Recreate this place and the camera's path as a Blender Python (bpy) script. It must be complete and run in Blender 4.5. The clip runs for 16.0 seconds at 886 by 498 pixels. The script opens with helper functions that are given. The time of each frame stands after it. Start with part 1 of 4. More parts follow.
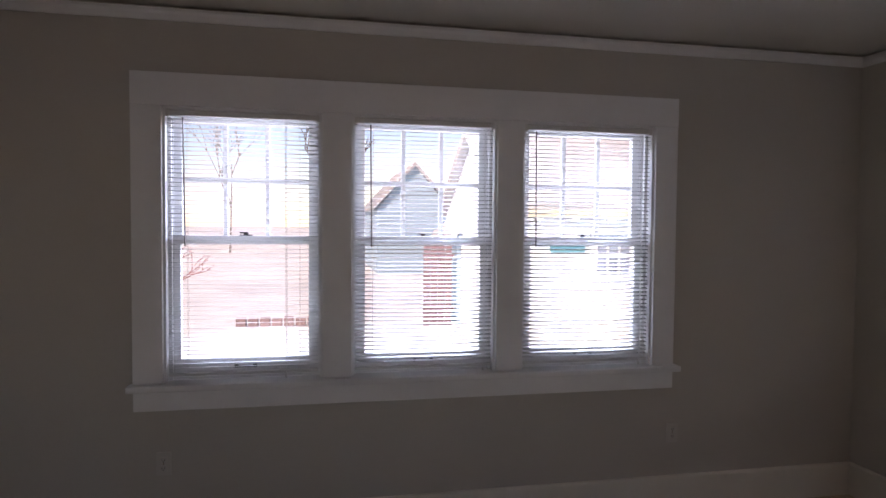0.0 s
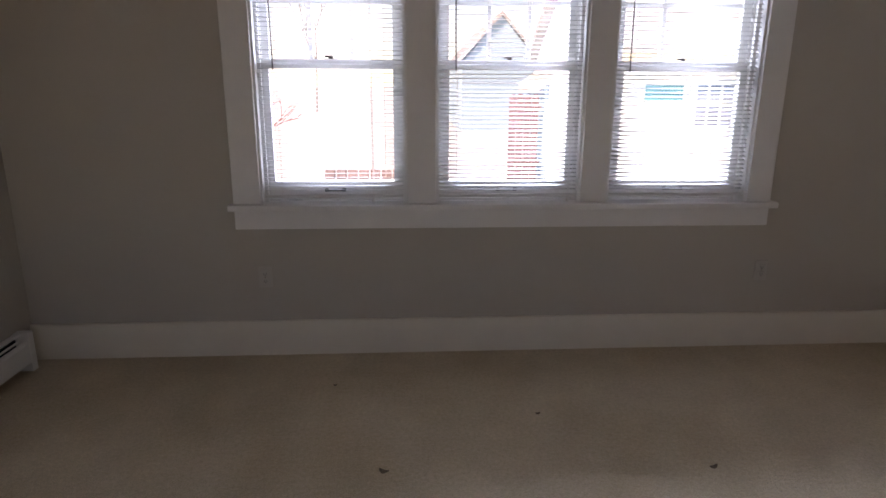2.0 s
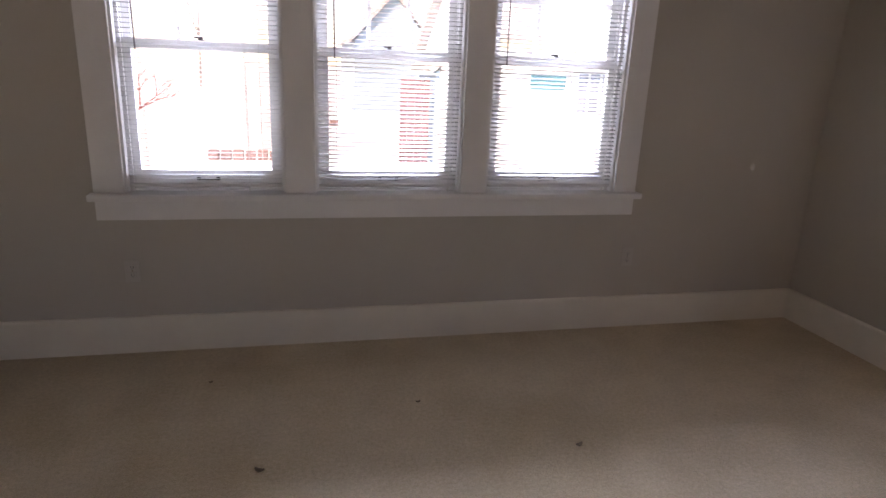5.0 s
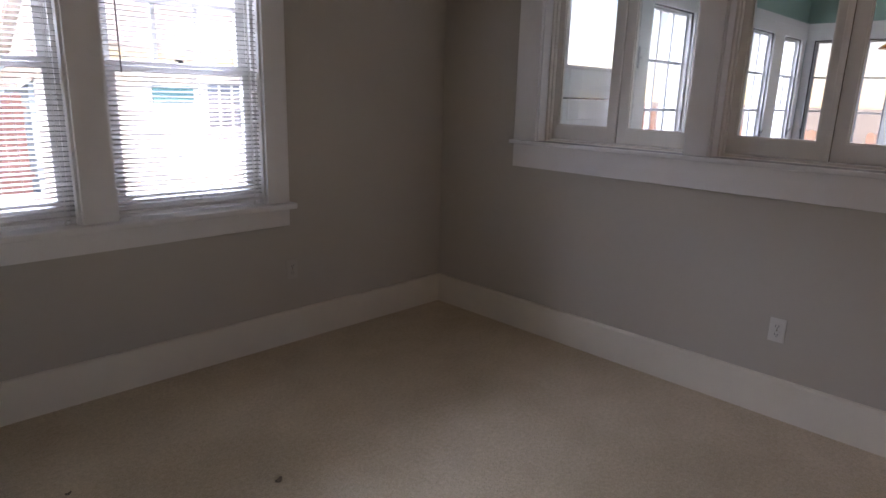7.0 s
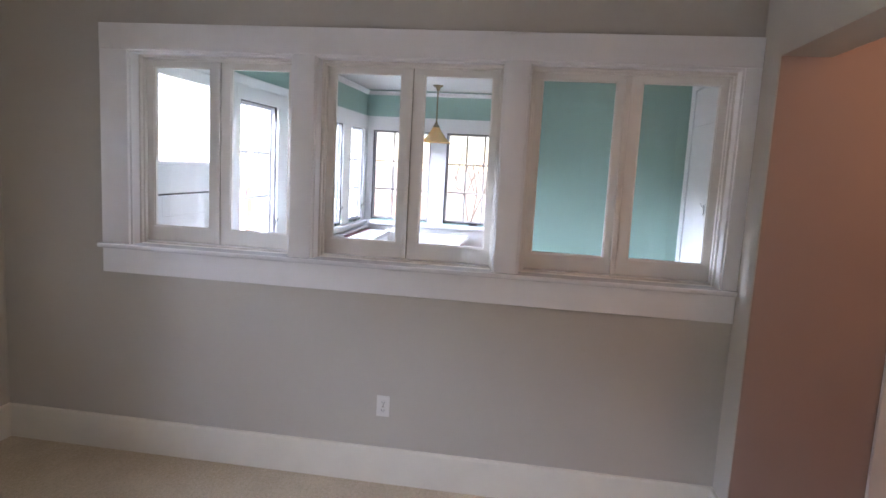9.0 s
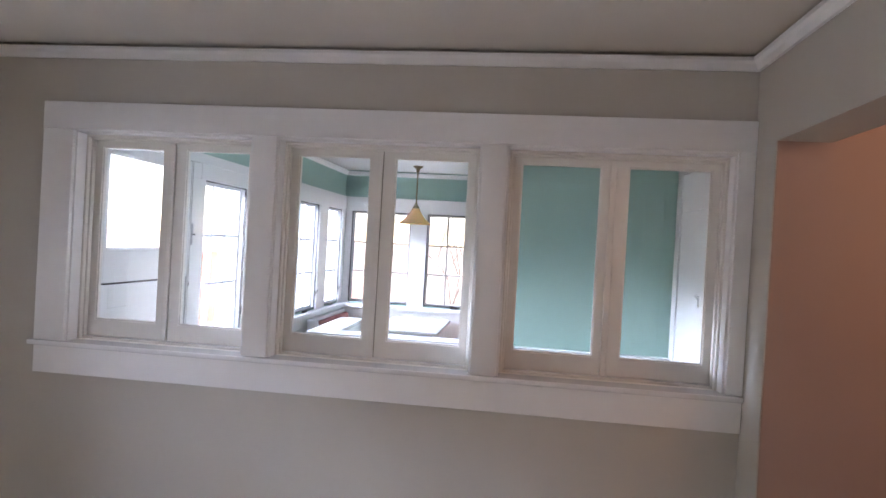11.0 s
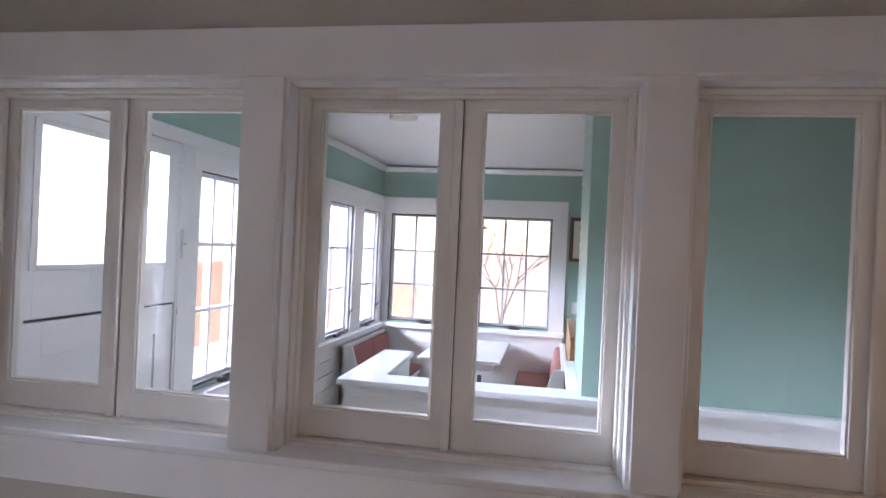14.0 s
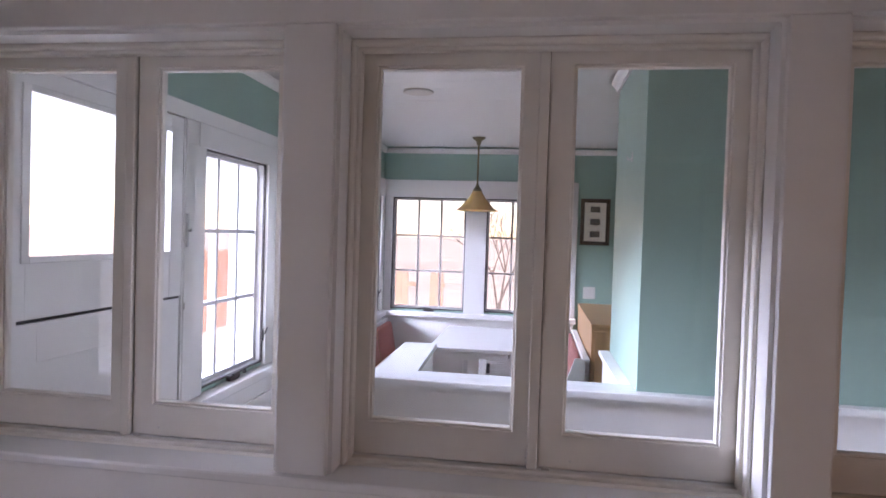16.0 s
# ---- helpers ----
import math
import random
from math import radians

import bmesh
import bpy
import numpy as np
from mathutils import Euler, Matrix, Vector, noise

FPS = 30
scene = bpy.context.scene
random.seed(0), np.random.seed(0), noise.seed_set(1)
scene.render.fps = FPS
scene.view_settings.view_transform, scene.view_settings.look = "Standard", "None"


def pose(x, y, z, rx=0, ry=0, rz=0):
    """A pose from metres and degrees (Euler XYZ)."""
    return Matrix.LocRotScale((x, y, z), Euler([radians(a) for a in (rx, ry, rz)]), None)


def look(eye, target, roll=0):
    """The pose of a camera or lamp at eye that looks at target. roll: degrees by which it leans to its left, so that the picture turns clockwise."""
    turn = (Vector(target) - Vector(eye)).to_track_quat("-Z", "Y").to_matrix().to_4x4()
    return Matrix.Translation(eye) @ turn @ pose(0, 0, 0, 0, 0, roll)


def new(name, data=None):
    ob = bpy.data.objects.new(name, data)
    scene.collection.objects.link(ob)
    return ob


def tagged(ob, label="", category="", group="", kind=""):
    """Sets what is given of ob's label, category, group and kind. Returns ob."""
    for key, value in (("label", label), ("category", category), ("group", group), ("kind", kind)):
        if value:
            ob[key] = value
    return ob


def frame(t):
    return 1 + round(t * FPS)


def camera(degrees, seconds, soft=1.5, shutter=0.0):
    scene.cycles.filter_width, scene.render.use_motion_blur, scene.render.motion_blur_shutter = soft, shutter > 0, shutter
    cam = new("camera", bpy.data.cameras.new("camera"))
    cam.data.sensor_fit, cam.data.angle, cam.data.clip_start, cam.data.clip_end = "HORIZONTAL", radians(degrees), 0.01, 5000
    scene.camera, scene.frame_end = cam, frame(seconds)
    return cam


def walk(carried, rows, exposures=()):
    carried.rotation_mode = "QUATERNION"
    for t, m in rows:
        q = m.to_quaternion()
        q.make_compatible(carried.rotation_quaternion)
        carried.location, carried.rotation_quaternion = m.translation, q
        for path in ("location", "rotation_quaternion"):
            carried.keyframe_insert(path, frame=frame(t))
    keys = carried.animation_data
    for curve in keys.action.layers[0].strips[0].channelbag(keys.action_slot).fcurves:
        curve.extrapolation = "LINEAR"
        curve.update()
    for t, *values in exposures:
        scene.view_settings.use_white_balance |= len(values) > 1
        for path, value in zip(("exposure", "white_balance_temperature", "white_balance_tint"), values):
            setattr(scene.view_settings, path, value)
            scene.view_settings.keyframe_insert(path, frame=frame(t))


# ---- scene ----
cam = camera(70.7, 16.0)
PATH = [
    (0, (0.868, 0.838, 1.6), (1.256, 2.799, 1.525), 0.5),
    (0.5, (0.849, 0.846, 1.526), (1.264, 2.8, 1.415), 0.1),
    (1, (0.917, 0.859, 1.549), (1.293, 2.792, 1.2), 0.4),
    (1.5, (0.881, 0.844, 1.466), (1.206, 2.755, 0.975), 1.0),
    (2, (0.868, 0.82, 1.424), (0.988, 2.75, 0.915), 0.3),
    (2.5, (0.849, 0.808, 1.422), (0.808, 2.738, 0.901), -0.2),
    (3, (0.856, 0.807, 1.41), (0.783, 2.734, 0.88), -0.3),
    (5.5, (0.949, 0.824, 1.481), (1.614, 2.627, 0.929), 2.9),
    (6, (0.924, 0.861, 1.458), (1.811, 2.578, 0.942), 2.5),
    (6.5, (0.926, 0.906, 1.451), (2.036, 2.489, 0.937), 2.0),
    (7, (0.989, 0.984, 1.444), (2.368, 2.349, 0.959), 1.7),
    (7.5, (0.98, 1.024, 1.497), (2.607, 2.1, 1.055), 2.7),
    (8, (0.948, 1.086, 1.541), (2.769, 1.811, 1.144), 3.7),
    (8.5, (0.932, 1.085, 1.609), (2.857, 1.511, 1.274), 3.9),
    (9, (0.932, 1.077, 1.693), (2.895, 1.359, 1.431), 3.1),
    (9.5, (0.953, 1.048, 1.757), (2.94, 1.26, 1.67), 3.4),
    (11.8, (1.465, 1.099, 1.748), (3.451, 1.34, 1.748), 3.2),
    (12, (1.528, 1.131, 1.744), (3.515, 1.359, 1.747), 3.2),
    (12.5, (1.762, 1.196, 1.751), (3.749, 1.425, 1.768), 3.1),
    (13, (1.958, 1.327, 1.738), (3.948, 1.53, 1.772), 3.4),
    (13.5, (2.173, 1.377, 1.744), (4.153, 1.66, 1.757), 3.1),
    (14, (2.411, 1.466, 1.76), (4.38, 1.82, 1.758), 2.6),
    (14.5, (2.538, 1.61, 1.748), (4.511, 1.94, 1.748), 2.1),
    (15, (2.63, 1.77, 1.758), (4.608, 2.066, 1.752), 1.9),
    (15.5, (2.681, 1.793, 1.753), (4.659, 2.083, 1.728), 1.9),
    (16, (2.647, 1.756, 1.743), (4.626, 2.047, 1.696), 1.8),
]

EXPOSURES = [(0.0, 0.52, 7320, 35), (1.5, 0.75, 7620, 33), (3.0, 1.17, 7920, 34), (5.5, 1.04, 8020, 37), (7.0, 0.79, 7770, 34), (7.5, 1.24, 7670, 35), (8.0, 1.48, 7570, 33), (8.5, 1.65, 7470, 31), (9.0, 1.98, 7320, 31), (12.5, 2.03, 7320, 35), (13.0, 1.74, 7420, 36), (14.0, 1.48, 7470, 36), (16.0, 1.18, 7620, 43)]
walk(cam, [(t, look(eye, target, roll)) for t, eye, target, roll in PATH], EXPOSURES)

# ---- light ----
world = bpy.data.worlds.new("sky")
scene.world = world
world.use_nodes = True
wn = world.node_tree
sky = wn.nodes.new("ShaderNodeTexSky")
sky.sky_type = "NISHITA"
sky.sun_disc = False
sky.dust_density = 0.1
sky.air_density = 0.9
sky.sun_elevation = radians(40)
sky.sun_rotation = radians(230)
wn.links.new(sky.outputs[0], wn.nodes["Background"].inputs[0])
wn.nodes["Background"].inputs[1].default_value = 0.15
sun_data = bpy.data.lights.new("sun", "SUN")
sun_data.energy = 5.0
sun_data.angle = radians(0.5)
sun_data.color = (1.0, 0.90, 0.76)
sun = new("sun", sun_data)
sun.matrix_world = look((0, 0, 20), (0.6, 0.5, 20 - 0.655))



def sky_fill_lamp(name, eye, target, width, depth, watts):
    """Area lamp added in the yard; boosts sky light through a row of windows."""
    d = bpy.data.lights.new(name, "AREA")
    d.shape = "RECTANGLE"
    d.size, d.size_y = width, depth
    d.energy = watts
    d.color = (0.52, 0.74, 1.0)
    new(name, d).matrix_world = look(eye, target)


# both lamps hang free in the yard, added to fill the rooms
sky_fill_lamp("fill_lamp_sunroom_north", (6.0, 8.6, 3.6), (6.0, 2.0, 1.4), 7.0, 1.3, 2300)
sky_fill_lamp("fill_lamp_north", (-1.2, 10.2, 5.2), (1.4, 3.8, 1.0), 8.5, 2.0, 1550)

# ---- materials ----


def material(name, color, rough=0.6, metal=0.0, spread=0.06, scale=6.0, bump=0.0, bump_scale=200.0, second=None, spec=0.5):
    m = bpy.data.materials.new(name)
    m.use_nodes = True
    t = m.node_tree
    b = t.nodes["Principled BSDF"]
    b.inputs["Roughness"].default_value = rough
    b.inputs["Metallic"].default_value = metal
    b.inputs["Specular IOR Level"].default_value = spec
    co = t.nodes.new("ShaderNodeTexCoord")
    n1 = t.nodes.new("ShaderNodeTexNoise")
    n1.inputs["Scale"].default_value = scale
    n1.inputs["Detail"].default_value = 6
    n2 = t.nodes.new("ShaderNodeTexNoise")
    n2.inputs["Scale"].default_value = scale * 0.17
    n2.inputs["Detail"].default_value = 3
    mixn = t.nodes.new("ShaderNodeMath")
    mixn.operation = "ADD"
    half = t.nodes.new("ShaderNodeMath")
    half.operation = "MULTIPLY"
    half.inputs[1].default_value = 0.5
    ramp = t.nodes.new("ShaderNodeValToRGB")
    ramp.color_ramp.elements[0].position = 0.34
    ramp.color_ramp.elements[1].position = 0.66
    lo = second or [c * (1 - spread) for c in color]
    hi = [min(1, c * (1 + spread)) for c in color]
    ramp.color_ramp.elements[0].color = (*lo, 1)
    ramp.color_ramp.elements[1].color = (*hi, 1)
    t.links.new(co.outputs["Object"], n1.inputs["Vector"])
    t.links.new(co.outputs["Object"], n2.inputs["Vector"])
    t.links.new(n1.outputs["Fac"], mixn.inputs[0])
    t.links.new(n2.outputs["Fac"], mixn.inputs[1])
    t.links.new(mixn.outputs[0], half.inputs[0])
    t.links.new(half.outputs[0], ramp.inputs["Fac"])
    t.links.new(ramp.outputs["Color"], b.inputs["Base Color"])
    if bump:
        n3 = t.nodes.new("ShaderNodeTexNoise")
        n3.inputs["Scale"].default_value = bump_scale
        n3.inputs["Detail"].default_value = 4
        bp = t.nodes.new("ShaderNodeBump")
        bp.inputs["Strength"].default_value = bump
        bp.inputs["Distance"].default_value = 0.004
        t.links.new(co.outputs["Object"], n3.inputs["Vector"])
        t.links.new(n3.outputs["Fac"], bp.inputs["Height"])
        t.links.new(bp.outputs["Normal"], b.inputs["Normal"])
    return m


def wood_material(name, dark, light, rough, along=(1, 1, 12), scale=3.0):
    m = bpy.data.materials.new(name)
    m.use_nodes = True
    t = m.node_tree
    b = t.nodes["Principled BSDF"]
    b.inputs["Roughness"].default_value = rough
    co = t.nodes.new("ShaderNodeTexCoord")
    mp = t.nodes.new("ShaderNodeMapping")
    mp.inputs["Scale"].default_value = along
    info = t.nodes.new("ShaderNodeObjectInfo")
    n1 = t.nodes.new("ShaderNodeTexNoise")
    n1.noise_dimensions = "4D"
    n1.inputs["Scale"].default_value = scale
    n1.inputs["Detail"].default_value = 7
    k = t.nodes.new("ShaderNodeMath")
    k.operation = "MULTIPLY"
    k.inputs[1].default_value = 20
    ramp = t.nodes.new("ShaderNodeValToRGB")
    ramp.color_ramp.elements[0].position = 0.3
    ramp.color_ramp.elements[1].position = 0.7
    ramp.color_ramp.elements[0].color = (*dark, 1)
    ramp.color_ramp.elements[1].color = (*light, 1)
    t.links.new(info.outputs["Random"], k.inputs[0])
    t.links.new(k.outputs[0], n1.inputs["W"])
    t.links.new(co.outputs["Object"], mp.inputs["Vector"])
    t.links.new(mp.outputs["Vector"], n1.inputs["Vector"])
    t.links.new(n1.outputs["Fac"], ramp.inputs["Fac"])
    t.links.new(ramp.outputs["Color"], b.inputs["Base Color"])
    return m


def glass_material(name, tint=(1, 1, 1), base=0.03, edge=0.55):
    m = bpy.data.materials.new(name)
    m.use_nodes = True
    t = m.node_tree
    t.nodes.remove(t.nodes["Principled BSDF"])
    out = t.nodes["Material Output"]
    tr = t.nodes.new("ShaderNodeBsdfTransparent")
    tr.inputs["Color"].default_value = (*tint, 1)
    gl = t.nodes.new("ShaderNodeBsdfGlossy")
    gl.inputs["Roughness"].default_value = 0.02
    lw = t.nodes.new("ShaderNodeLayerWeight")
    lw.inputs["Blend"].default_value = 0.5
    pw = t.nodes.new("ShaderNodeMath")
    pw.operation = "POWER"
    pw.inputs[1].default_value = 4
    ma = t.nodes.new("ShaderNodeMath")
    ma.operation = "MULTIPLY_ADD"
    ma.inputs[1].default_value = edge
    ma.inputs[2].default_value = base
    mix = t.nodes.new("ShaderNodeMixShader")
    t.links.new(lw.outputs["Facing"], pw.inputs[0])
    t.links.new(pw.outputs[0], ma.inputs[0])
    t.links.new(ma.outputs[0], mix.inputs["Fac"])
    t.links.new(tr.outputs[0], mix.inputs[1])
    t.links.new(gl.outputs[0], mix.inputs[2])
    t.links.new(mix.outputs[0], out.inputs["Surface"])
    return m


def carpet_material():
    m = bpy.data.materials.new("carpet")
    m.use_nodes = True
    t = m.node_tree
    b = t.nodes["Principled BSDF"]
    b.inputs["Roughness"].default_value = 0.95
    b.inputs["Specular IOR Level"].default_value = 0.15
    b.inputs["Sheen Weight"].default_value = 0.2
    co = t.nodes.new("ShaderNodeTexCoord")

    def tex(scale, detail):
        n = t.nodes.new("ShaderNodeTexNoise")
        n.inputs["Scale"].default_value = scale
        n.inputs["Detail"].default_value = detail
        t.links.new(co.outputs["Object"], n.inputs["Vector"])
        return n

    def ramp(node, p0, p1, c0, c1):
        r = t.nodes.new("ShaderNodeValToRGB")
        r.color_ramp.elements[0].position = p0
        r.color_ramp.elements[1].position = p1
        r.color_ramp.elements[0].color = (*c0, 1)
        r.color_ramp.elements[1].color = (*c1, 1)
        t.links.new(node.outputs["Fac"], r.inputs["Fac"])
        return r

    def mul(a, c):
        x = t.nodes.new("ShaderNodeMix")
        x.data_type = "RGBA"
        x.blend_type = "MULTIPLY"
        x.inputs["Factor"].default_value = 1.0
        t.links.new(a.outputs[0] if a.bl_idname != "ShaderNodeMix" else a.outputs[2], x.inputs[6])
        t.links.new(c.outputs[0], x.inputs[7])
        return x

    fibre = tex(170, 2)
    tuft = tex(55, 4)
    stain = tex(1.3, 6)
    tread = tex(5.0, 4)
    c = ramp(tuft, 0.25, 0.75, (0.64, 0.525, 0.37), (0.80, 0.67, 0.50))
    c = mul(c, ramp(fibre, 0.32, 0.68, (0.78, 0.77, 0.76), (1.0, 1.0, 1.0)))
    c = mul(c, ramp(tread, 0.35, 0.65, (0.92, 0.91, 0.89), (1.0, 1.0, 1.0)))
    c = mul(c, ramp(stain, 0.38, 0.56, (0.86, 0.84, 0.80), (1.0, 1.0, 1.0)))
    t.links.new(c.outputs[2], b.inputs["Base Color"])
    add = t.nodes.new("ShaderNodeMath")
    add.operation = "ADD"
    t.links.new(fibre.outputs["Fac"], add.inputs[0])
    t.links.new(tuft.outputs["Fac"], add.inputs[1])
    bp = t.nodes.new("ShaderNodeBump")
    bp.inputs["Strength"].default_value = 0.5
    bp.inputs["Distance"].default_value = 0.01
    t.links.new(add.outputs[0], bp.inputs["Height"])
    t.links.new(bp.outputs["Normal"], b.inputs["Normal"])
    return m


def stripe_material():
    m = bpy.data.materials.new("striped_fabric")
    m.use_nodes = True
    t = m.node_tree
    b = t.nodes["Principled BSDF"]
    b.inputs["Roughness"].default_value = 0.9
    co = t.nodes.new("ShaderNodeTexCoord")
    sp = t.nodes.new("ShaderNodeSeparateXYZ")
    t.links.new(co.outputs["Object"], sp.inputs[0])
    k = t.nodes.new("ShaderNodeMath")
    k.operation = "MULTIPLY"
    k.inputs[1].default_value = 9.0
    fr = t.nodes.new("ShaderNodeMath")
    fr.operation = "FRACT"
    t.links.new(sp.outputs["X"], k.inputs[0])
    t.links.new(k.outputs[0], fr.inputs[0])
    r = t.nodes.new("ShaderNodeValToRGB")
    r.color_ramp.interpolation = "CONSTANT"
    cols = ((0.0, (0.36, 0.09, 0.08)), (0.3, (0.45, 0.22, 0.16)), (0.42, (0.25, 0.07, 0.09)), (0.6, (0.42, 0.13, 0.10)), (0.78, (0.50, 0.33, 0.24)), (0.86, (0.30, 0.08, 0.08)))
    r.color_ramp.elements[0].color = (*cols[0][1], 1)
    r.color_ramp.elements[1].position = cols[1][0]
    r.color_ramp.elements[1].color = (*cols[1][1], 1)
    for p, c in cols[2:]:
        e = r.color_ramp.elements.new(p)
        e.color = (*c, 1)
    t.links.new(fr.outputs[0], r.inputs["Fac"])
    t.links.new(r.outputs["Color"], b.inputs["Base Color"])
    n = t.nodes.new("ShaderNodeTexNoise")
    n.inputs["Scale"].default_value = 300
    bp = t.nodes.new("ShaderNodeBump")
    bp.inputs["Strength"].default_value = 0.3
    bp.inputs["Distance"].default_value = 0.003
    t.links.new(co.outputs["Object"], n.inputs["Vector"])
    t.links.new(n.outputs["Fac"], bp.inputs["Height"])
    t.links.new(bp.outputs["Normal"], b.inputs["Normal"])
    return m


GREIGE = material("greige_wall_paint", (0.51, 0.472, 0.41), 0.75, spread=0.03, scale=3.0, bump=0.12, bump_scale=120)
CEILING = material("ceiling_paint", (0.64, 0.59, 0.53), 0.85, spread=0.03, scale=2.0, bump=0.15, bump_scale=90)
TRIM = material("white_trim_paint", (0.80, 0.79, 0.77), 0.5, spread=0.025, scale=9.0, bump=0.02, bump_scale=70, spec=0.4)
WORN = material("worn_white_sash_paint", (0.78, 0.745, 0.685), 0.55, spread=0.035, scale=9.0, bump=0.02, bump_scale=70, spec=0.4)
BASE = material("cream_baseboard_paint", (0.78, 0.735, 0.64), 0.45, spread=0.05, scale=5.0, bump=0.05, bump_scale=60)
GREEN = material("sage_green_wall_paint", (0.28, 0.45, 0.385), 0.5, spread=0.04, scale=2.5, bump=0.1, bump_scale=120)
BROWN = material("brown_hall_paint", (0.37, 0.27, 0.235), 0.6, spread=0.04, scale=2.5, bump=0.1, bump_scale=120)
CARPET = carpet_material()
GLASS = glass_material("window_glass", (0.97, 0.98, 0.98))
OLDGLASS = glass_material("old_window_glass", (0.97, 0.98, 0.98), 0.045, 0.6)
SLAT = material("white_blind_slat", (0.70, 0.69, 0.68), 0.45, spread=0.02)
PLASTIC = material("white_plastic", (0.72, 0.70, 0.66), 0.35, spread=0.02)
DARK = material("dark_slot", (0.02, 0.02, 0.02), 0.6)
BRONZE = material("dark_bronze_metal", (0.05, 0.045, 0.045), 0.45, metal=0.6, spread=0.15, scale=30)
BLACK = material("black_wood_and_slot_shade", (0.008, 0.008, 0.008), 0.7, spread=0.2)
HEATER = material("grey_white_enamel", (0.80, 0.79, 0.75), 0.35, spread=0.03, scale=8)
FIN = material("aluminium_fin", (0.25, 0.25, 0.25), 0.5, metal=0.7)
BRASS = material("aged_brass", (0.24, 0.19, 0.11), 0.4, metal=0.8, spread=0.15, scale=30)
FABRIC = stripe_material()
TABLEP = material("white_glossy_tabletop", (0.78, 0.78, 0.77), 0.16, spread=0.02)
OAK = wood_material("honey_oak", (0.34, 0.17, 0.07), (0.52, 0.29, 0.13), 0.4, (9, 9, 1))
FRAMEWOOD = wood_material("dark_frame_wood", (0.06, 0.035, 0.02), (0.12, 0.07, 0.04), 0.4)
FENCE = wood_material("weathered_orange_cedar", (0.36, 0.20, 0.135), (0.48, 0.29, 0.21), 0.8, (10, 10, 1))
CEDAR = wood_material("cedar_fence", (0.15, 0.085, 0.085), (0.21, 0.125, 0.12), 0.8, (10, 10, 1))
MAT = material("mat_board", (0.75, 0.70, 0.60), 0.8, spread=0.03)
PRINT = material("sepia_print", (0.12, 0.10, 0.08), 0.7, spread=0.5, scale=40)
GROUND = material("dry_pale_ground", (0.56, 0.54, 0.50), 0.95, spread=0.2, scale=1.5, bump=0.5, bump_scale=20)
CONCRETE = material("concrete", (0.45, 0.44, 0.42), 0.9, spread=0.1, scale=3)
BLUESIDING = material("blue_siding", (0.30, 0.40, 0.46), 0.7, spread=0.05)
WHITESIDING = material("white_siding", (0.66, 0.66, 0.63), 0.7, spread=0.04)
ROOF = material("grey_shingle", (0.38, 0.36, 0.34), 0.9, spread=0.25, scale=12)
STONE = material("dark_edging_block", (0.26, 0.17, 0.15), 0.9, spread=0.3, scale=10)
PALEBARK = material("pale_grey_bark", (0.32, 0.29, 0.26), 0.95, spread=0.3, scale=12)
BARK = material("grey_bark", (0.14, 0.11, 0.09), 0.95, spread=0.3, scale=12)
TWIG = material("red_twig", (0.25, 0.09, 0.07), 0.9, spread=0.3, scale=20)
NEEDLE = material("conifer_green", (0.05, 0.08, 0.045), 0.9, spread=0.4, scale=8)
DEBRIS = material("dry_leaf_brown", (0.20, 0.15, 0.11), 0.9, spread=0.4, scale=60)
TEAL = material("teal_panel", (0.08, 0.24, 0.26), 0.6)
DARKGLASS = material("far_dark_glass", (0.20, 0.23, 0.27), 0.15, spread=0.2)
YELLOW = material("yellow_fascia", (0.52, 0.44, 0.28), 0.7, spread=0.05)


def shade_material():
    m = material("amber_glass_shade", (0.86, 0.52, 0.22), 0.25, spread=0.08, scale=12)
    b = m.node_tree.nodes["Principled BSDF"]
    b.inputs["Subsurface Weight"].default_value = 0.4
    b.inputs["Subsurface Radius"].default_value = (0.05, 0.03, 0.01)
    return m


SHADE = shade_material()


def screen_material():
    m = bpy.data.materials.new("insect_screen")
    m.use_nodes = True
    t = m.node_tree
    t.nodes.remove(t.nodes["Principled BSDF"])
    clear = t.nodes.new("ShaderNodeBsdfTransparent")
    wire = t.nodes.new("ShaderNodeBsdfDiffuse")
    wire.inputs["Color"].default_value = (0.10, 0.10, 0.11, 1)
    mix = t.nodes.new("ShaderNodeMixShader")
    mix.inputs["Fac"].default_value = 0.12
    t.links.new(clear.outputs[0], mix.inputs[1])
    t.links.new(wire.outputs[0], mix.inputs[2])
    t.links.new(mix.outputs[0], t.nodes["Material Output"].inputs["Surface"])
    return m


SCREEN = screen_material()

# ---- building helpers ----


def box(bm, x0, x1, y0, y1, z0, z1, bevel=0.0):
    vs = [bm.verts.new(p) for p in ((x0, y0, z0), (x1, y0, z0), (x1, y1, z0), (x0, y1, z0), (x0, y0, z1), (x1, y0, z1), (x1, y1, z1), (x0, y1, z1))]
    fs = [bm.faces.new([vs[i] for i in q]) for q in ((3, 2, 1, 0), (4, 5, 6, 7), (0, 1, 5, 4), (1, 2, 6, 5), (2, 3, 7, 6), (3, 0, 4, 7))]
    if bevel:
        es = list({e for f in fs for e in f.edges})
        bmesh.ops.bevel(bm, geom=es, offset=bevel, segments=2, affect="EDGES", profile=0.5)
    return bm


def slab(x0, x1, y0, y1, z0, z1, bevel=0.0):
    return box(bmesh.new(), x0, x1, y0, y1, z0, z1, bevel)


